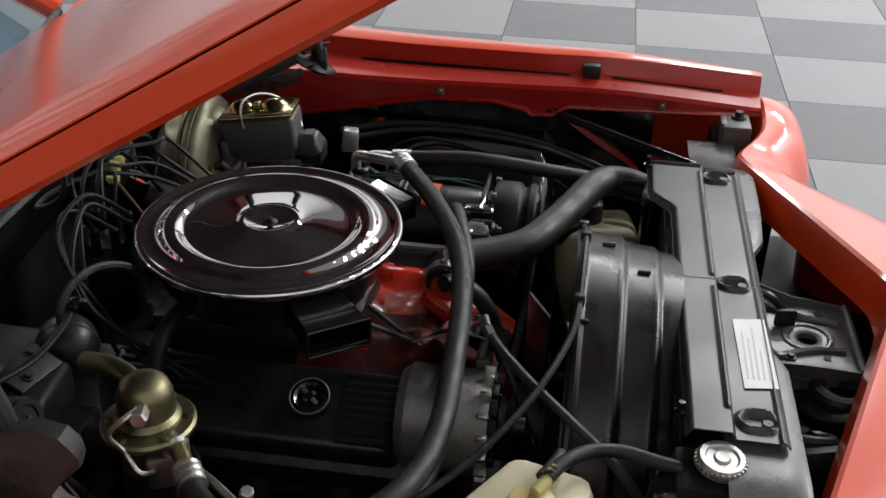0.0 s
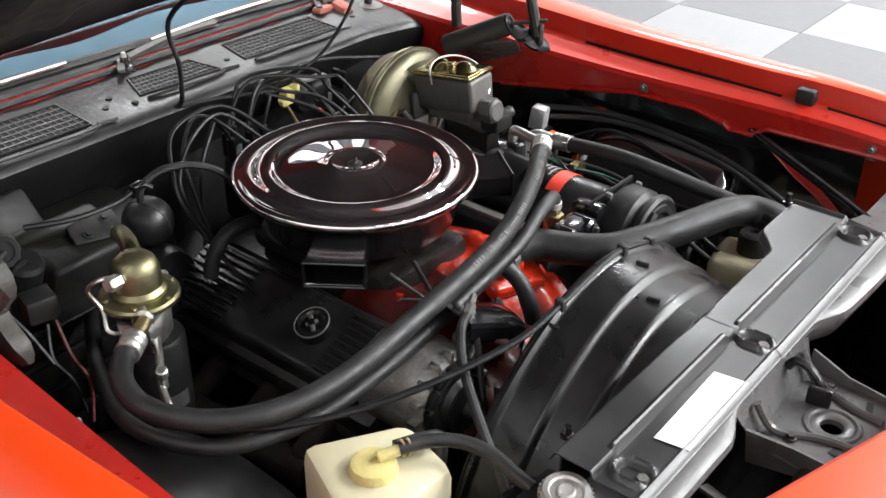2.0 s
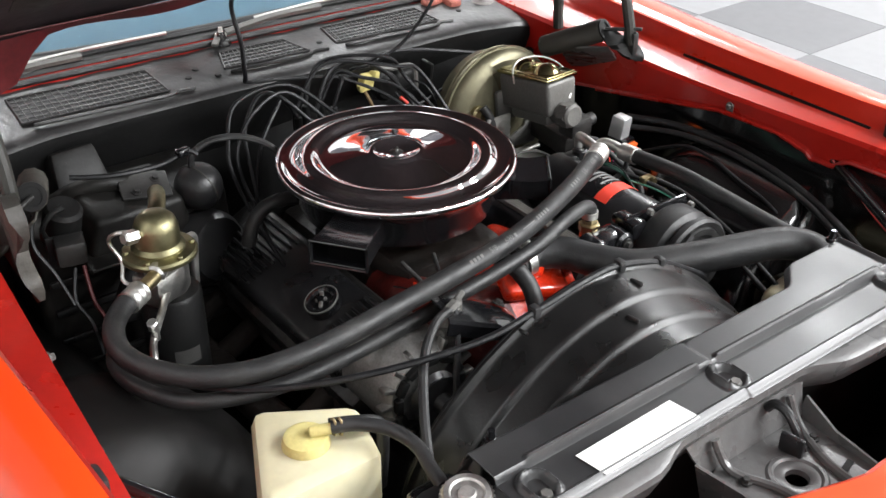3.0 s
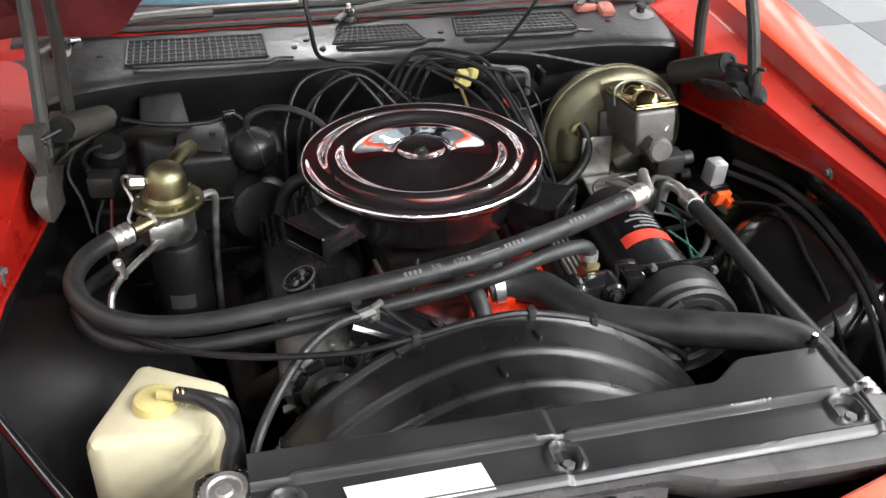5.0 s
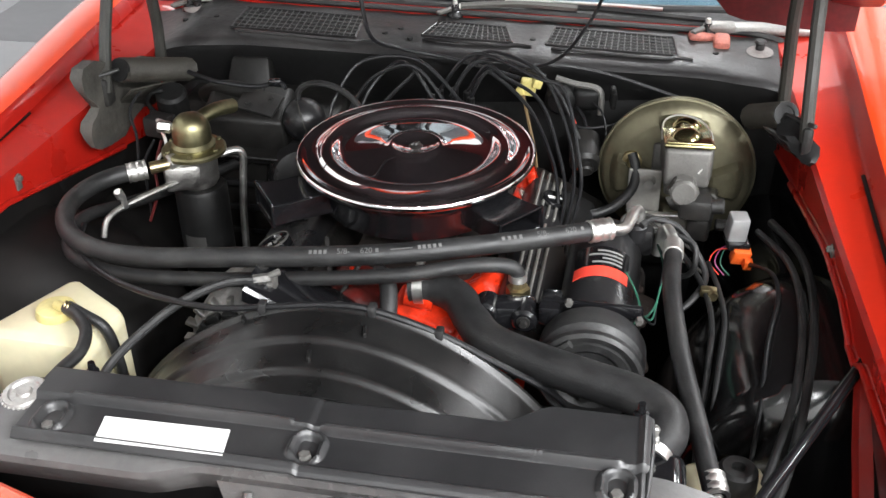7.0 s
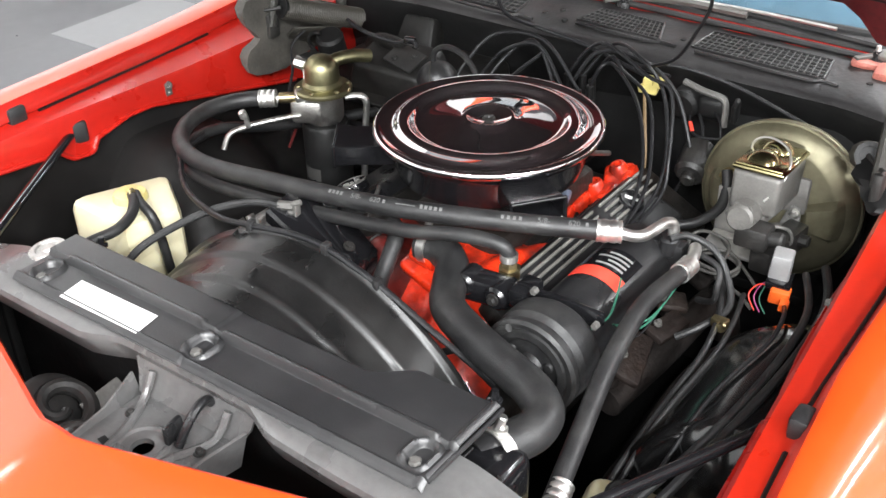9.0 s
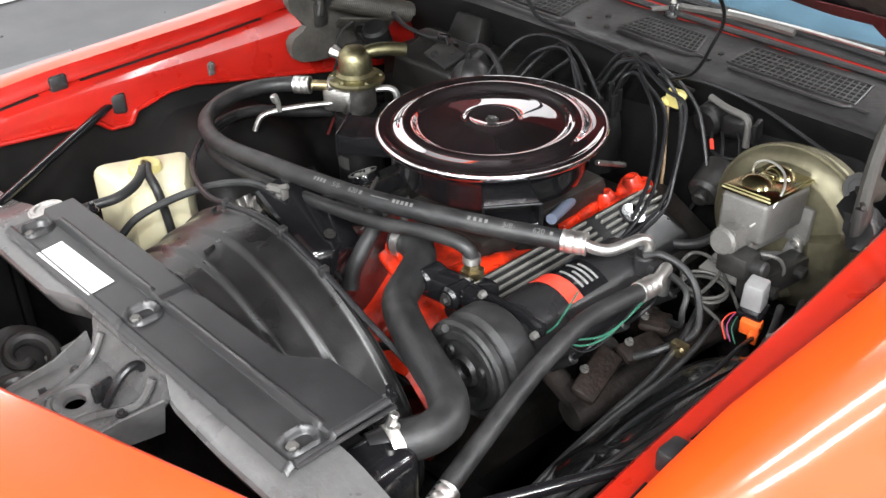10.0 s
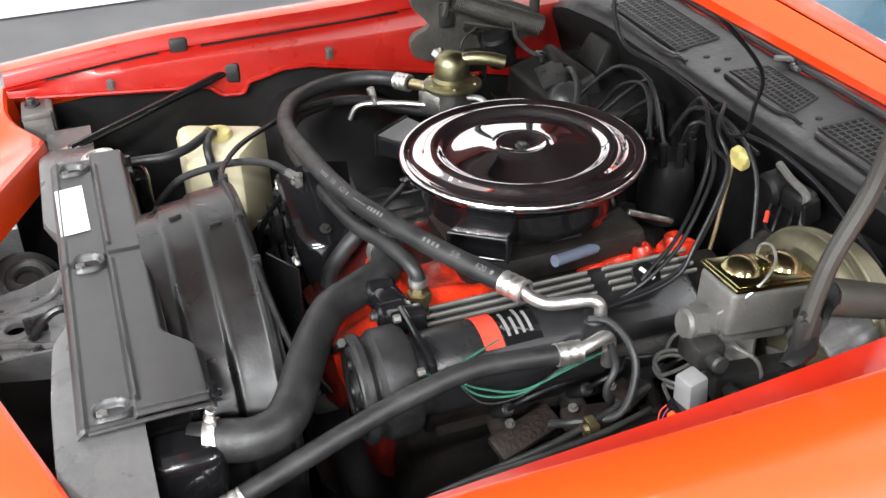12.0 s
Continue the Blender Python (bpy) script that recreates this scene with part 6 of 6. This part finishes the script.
part("shell", merge(rbox((0.028, 0.018, 0.030), (0.120, 0.936, 0.831), 0.004, (10, 8, 12)), rbox((0.018, 0.016, 0.018), (0.135, 0.932, 0.840), 0.004, (0, 20, 30)), rbox((0.014, 0.016, 0.014), (0.108, 0.932, 0.824), 0.003, (0, -15, -10))), YELLOW, plug)
part("wire", tube([(0.112, 0.930, 0.818), (0.127, 0.91, 0.77), (0.142, 0.89, 0.72), (0.15, 0.87, 0.66)], 0.003, 6), mat("tan_wire", (0.20, 0.13, 0.06), 0.5), plug)
rel = thing("relay", "silver metal relay can on a bracket", "relay", (0.478, 0.645, 0.73))
part("can", rbox((0.030, 0.030, 0.042), (0.478, 0.648, 0.751), 0.004, (6, 4, 12), 2, 0.94), mat("silver_can", (0.50, 0.50, 0.50), 0.38, 0.6, 0.08, 40), rel)
part("base", rbox((0.035, 0.035, 0.012), (0.480, 0.644, 0.727), 0.003, (6, 4, 12)), GLOSS_BLACK, rel)
oc = thing("relay_connector", "bright orange plastic connector with coloured wires", "connector", (0.492, 0.625, 0.70))
part("shell", merge(rbox((0.028, 0.018, 0.026), (0.487, 0.632, 0.711), 0.003, (16, 6, 12)), rbox((0.013, 0.012, 0.017), (0.498, 0.621, 0.703), 0.002, (16, 6, 12))), ORANGE_PLASTIC, oc)
for k, (m2, dx) in enumerate(((RED_BAND, -0.012), (mat("purple_wire", (0.30, 0.05, 0.16), 0.45), -0.004), (GREEN, 0.004))):
    part("wire", tube([(0.486 + dx, 0.632, 0.72), (0.465 + dx, 0.640, 0.712 + 0.006 * k), (0.455 + dx, 0.632, 0.695), (0.470 + dx, 0.620, 0.68)], 0.0010, 6), m2, oc)
for k in range(3):
    hose("wire", "green wire strung along the compressor", [(0.348, 0.40, 0.742), (0.356 + 0.004 * k, 0.43, 0.726 - 0.008 * k), (0.366, 0.48, 0.715 - 0.004 * k), (0.372, 0.54, 0.735 + 0.004 * k), (0.36, 0.60, 0.74)], 0.0015, (GREEN, GREEN, WIRE)[k], 6, category="wire")
hose("wire", "green wire looping to the compressor front", [(0.335, 0.365, 0.75), (0.343, 0.395, 0.755), (0.335, 0.43, 0.762), (0.320, 0.47, 0.765)], 0.0015, GREEN, 6, category="wire")
bott = thing("washer_bottle", "cream plastic washer bottle with a black cap, low by the fender", "bottle", (0.46, 0.17, 0.45))
part("tank", rbox((0.108, 0.15, 0.20), (0.474, 0.192, 0.534), 0.022, (0, 0, 12), 4), CREAM, bott)
part("cap", lathe([(0, 0.006), (0.008, 0.006), (0.009, 0.013), (0.019, 0.013), (0.024, 0.009), (0.0255, 0.0), (0.0255, -0.026), (0.0, -0.026)], (0.476, 0.205, 0.660), seg=28), RUBBER, bott, "black rubber cap")
for k, pts in enumerate((((0.40, 0.64, 0.70), (0.43, 0.56, 0.70), (0.445, 0.48, 0.69), (0.44, 0.38, 0.665), (0.43, 0.26, 0.62), (0.44, 0.10, 0.55)),
                         ((0.44, 0.62, 0.70), (0.455, 0.55, 0.698), (0.462, 0.47, 0.695), (0.452, 0.36, 0.675), (0.445, 0.25, 0.63), (0.45, 0.10, 0.56)),
                         ((0.53, 0.68, 0.745), (0.565, 0.58, 0.752), (0.572, 0.45, 0.752), (0.555, 0.30, 0.738), (0.52, 0.15, 0.70), (0.47, 0.05, 0.66)),
                         ((0.51, 0.66, 0.738), (0.548, 0.56, 0.748), (0.556, 0.44, 0.748), (0.54, 0.29, 0.734), (0.50, 0.15, 0.70)),
                         ((0.36, 0.60, 0.76), (0.41, 0.585, 0.755), (0.418, 0.57, 0.73), (0.41, 0.58, 0.70), (0.38, 0.60, 0.68)))):
    hose("wiring_loom", "black taped wiring loom along the inner fender", pts, (0.0045, 0.004, 0.0062, 0.0052, 0.0045)[k], RUBBER, 10, category="wiring loom")
hose("wire", "thin black wire lying along the wheelhouse", [(0.500, 0.618, 0.705), (0.524, 0.54, 0.741), (0.529, 0.48, 0.741), (0.514, 0.40, 0.732), (0.506, 0.338, 0.723), (0.500, 0.275, 0.696), (0.488, 0.20, 0.650)], 0.0032, WIRE, 8, category="wire")
hose("switch_cable", "black cable looping behind the compressor", [(0.335, 0.585, 0.775), (0.352, 0.606, 0.776), (0.386, 0.616, 0.762), (0.412, 0.612, 0.735), (0.436, 0.580, 0.702), (0.418, 0.530, 0.690), (0.390, 0.510, 0.672)], 0.0052, RUBBER, 10, category="cable")
shield = thing("heat_shield", "brown oxidised heat shield below the compressor", "heat shield", (0.32, 0.55, 0.60))
for k, (x, y, z, w, l, ang) in enumerate(((0.335, 0.50, 0.625, 0.05, 0.10, 18), (0.345, 0.585, 0.632, 0.045, 0.07, -12), (0.318, 0.655, 0.628, 0.06, 0.05, 30))):
    part("shield_leaf", rbox((w * 0.8, l, 0.014), (x, y, z - 0.008), 0.006, (8 - 6 * k, 24 - 9 * k, ang), 2), BROWN_IRON, shield)
    part("stud", hexbolt((x - 0.008, y - 0.018, z + 0.006), 0.0045, 0.008, (0, 20, 0)), IRON, shield)
for k in range(3):
    boot = thing("plug_boot", "black rubber spark plug boot on its wire", "plug boot", (0.27, 0.47 + 0.115 * k, 0.60), "plug boots")
    part("boot", rod((0.262, 0.485 + 0.115 * k, 0.600), (0.300, 0.492 + 0.115 * k, 0.632), 0.0095, 12), RUBBER, boot)
    part("wire", tube([(0.300, 0.492 + 0.115 * k, 0.632), (0.318, 0.50 + 0.115 * k, 0.655), (0.322, 0.54 + 0.10 * k, 0.668), (0.300, 0.66, 0.668)], 0.0036, 8), WIRE, boot)
for pts, m2, r in ((((0.205, 0.955, 0.79), (0.222, 0.935, 0.775), (0.230, 0.915, 0.74), (0.215, 0.895, 0.70), (0.20, 0.88, 0.66)), WIRE, 0.0028), (((0.232, 0.955, 0.80), (0.252, 0.935, 0.79), (0.262, 0.915, 0.755), (0.250, 0.89, 0.72)), WIRE, 0.0018),
                   (((0.19, 0.95, 0.79), (0.205, 0.93, 0.768), (0.235, 0.925, 0.765), (0.29, 0.935, 0.775)), WIRE, 0.0024)):
    hose("wire", "thin wire drooping from the wiper motor", pts, r, m2, 6, category="wire")
single("wire_splice", rod((0.214, 0.884, 0.724), (0.220, 0.878, 0.706), 0.005, 10), mat("dull_orange_clip", (0.45, 0.07, 0.03), 0.5), "small dull orange wire splice beside the coil", "connector")
single("wire_splice", rod((0.196, 0.940, 0.780), (0.206, 0.930, 0.768), 0.0035, 10), RED_BAND, "small red wire splice on the firewall", "connector")
single("loom_clip", merge(rbox((0.024, 0.014, 0.014), (0.440, 0.540, 0.700), 0.003), lathe([(0, 0.006), (0.007, 0.006), (0.008, 0)], (0.446, 0.532, 0.700), (90, 0, 0), 10)), BRASS, "small brass clip on the loom", "clip")

# ---- ignition wires, dangling cables ----
dist = thing("distributor", "black distributor cap behind the air cleaner", "distributor", (0.0, 0.90, 0.72))
part("cap", lathe([(0, 0.05), (0.030, 0.048), (0.040, 0.035), (0.045, 0.0), (0.045, -0.06)], (-0.01, 0.895, 0.740), seg=28), FIREWALL, dist)
towers = [(-0.01 + 0.035 * math.cos(a), 0.895 + 0.035 * math.sin(a)) for a in [2 * math.pi * k / 8 for k in range(8)]]
for x, y in towers:
    part("terminal", rod((x, y, 0.78), (x, y, 0.822), 0.007, 10), FIREWALL, dist)
rng = random.Random(4)
for k, (x, y) in enumerate(towers):
    right = k < 4
    w1, w2, w3 = (rng.uniform(-0.016, 0.016) for _ in range(3))
    if right:
        pts = [(x, y, 0.82), (x + 0.02 + 0.014 * k, y + 0.01 + w1, 0.862 + 0.010 * k), (0.075 + 0.022 * k + w2, 0.915 - 0.014 * k, 0.866 + 0.006 * k + w1), (0.130 + 0.020 * k, 0.875 + w3, 0.82 + 0.012 * k),
               (0.178 + 0.015 * k, 0.815 + w1, 0.77 + w2 * 0.6), (0.196 + 0.012 * k, 0.765 + w2, 0.725), (0.200 + 0.008 * k, 0.72 - 0.02 * k, 0.697), (0.215, 0.66 - 0.06 * k, 0.67)]
    else:
        j = k - 4
        pts = [(x, y, 0.82), (x - 0.025 - 0.018 * j, y + 0.012 + w1, 0.858 + 0.010 * j), (-0.085 - 0.026 * j, 0.905 - 0.010 * j + w2, 0.858 + 0.004 * j + w3), (-0.125 - 0.026 * j, 0.885 - 0.016 * j + w1, 0.822 + w2),
               (-0.145 - 0.022 * j, 0.86 - 0.016 * j, 0.780 + w3), (-0.16 - 0.018 * j, 0.84 - 0.035 * j, 0.742), (-0.21, 0.78 - 0.05 * j, 0.68)]
    hose("ignition_wire", "black ignition wire looping from the distributor", pts, 0.0033, WIRE, 8, group="ignition wires", category="wire")
hose("ignition_wire", "black ignition wire looping from the distributor", [(-0.01, 0.895, 0.82), (0.03, 0.91, 0.88), (0.10, 0.93, 0.875), (0.17, 0.93, 0.83), (0.222, 0.90, 0.74)], 0.0038, WIRE, 8, group="ignition wires", category="wire")
hose("lamp_cable", "black cable hanging from the open hood to the cowl", [hood_point(-0.18, 0.35, -0.004), (-0.162, 0.86, 1.06), (-0.152, 0.862, 0.985), (-0.142, 0.88, 0.925), (-0.11, 0.935, 0.888), (-0.03, 0.955, 0.868), (0.06, 0.945, 0.852), (0.105, 0.935, 0.846)], 0.0038, WIRE, 8, category="cable")
hose("lamp_cable", "black cable hanging from the open hood to the firewall", [hood_point(0.26, 0.30, -0.004), (0.245, 0.86, 1.03), (0.215, 0.88, 0.96), (0.175, 0.90, 0.902), (0.12, 0.915, 0.872), (0.09, 0.93, 0.865), (0.10, 0.945, 0.853), (0.15, 0.945, 0.85)], 0.003, WIRE, 8, category="cable")
hose("washer_hose", "thin black hose along the firewall to the fender", [(0.11, 0.94, 0.868), (0.18, 0.955, 0.866), (0.26, 0.965, 0.85), (0.34, 0.96, 0.83), (0.42, 0.95, 0.81)], 0.0035, WIRE, 8)

# ---- floor tiles ----
TX, TY = 0.525, 0.582
tile_mesh = {}
for key, m in (("light", TILE_LIGHT), ("dark", TILE_DARK)):
    bm = rbox((TX - 0.003, TY - 0.003, 0.006), (0, 0, -0.003), 0.0008, seg=1)
    me = bpy.data.meshes.new("tile")
    bm.to_mesh(me)
    bm.free()
    me.materials.append(m)
    tile_mesh[key] = me
far_tiles = []
for i in range(-10, 18):
    for j in range(-11, 14):
        x, y = 2.255 + TX * (i - 3.5), 0.045 + TY * (j + 0.5)
        if not (X0 + 0.55 < x - TX / 2 + 0.01 and x + TX / 2 < X1 + 0.3 and Y0 - 0.2 < y - TY / 2 and y + TY / 2 < Y1 + 0.2):
            continue
        if x > 5.0 or y > 4.4 or y < -3.4:
            far_tiles.append((x, y, (i + j) % 2))
            continue
        t = new("tile", tile_mesh["light" if (i + j) % 2 else "dark"])
        t.parent = floor
        t.location = (x, y, 0)
for odd, m in ((1, TILE_LIGHT), (0, TILE_DARK)):
    verts, faces = [], []
    for x, y, o in far_tiles:
        if o == odd:
            n = len(verts)
            w, h = TX / 2 - 0.0015, TY / 2 - 0.0015
            verts += [(x - w, y - h, 0), (x + w, y - h, 0), (x + w, y + h, 0), (x - w, y + h, 0)]
            faces.append((n, n + 1, n + 2, n + 3))
    me = bpy.data.meshes.new("far_tile")
    me.from_pydata(verts, [], faces)
    me.materials.append(m)
    ft = new("far_tiles", me)
    ft.parent = floor
    tagged(ft, kind="stuff")
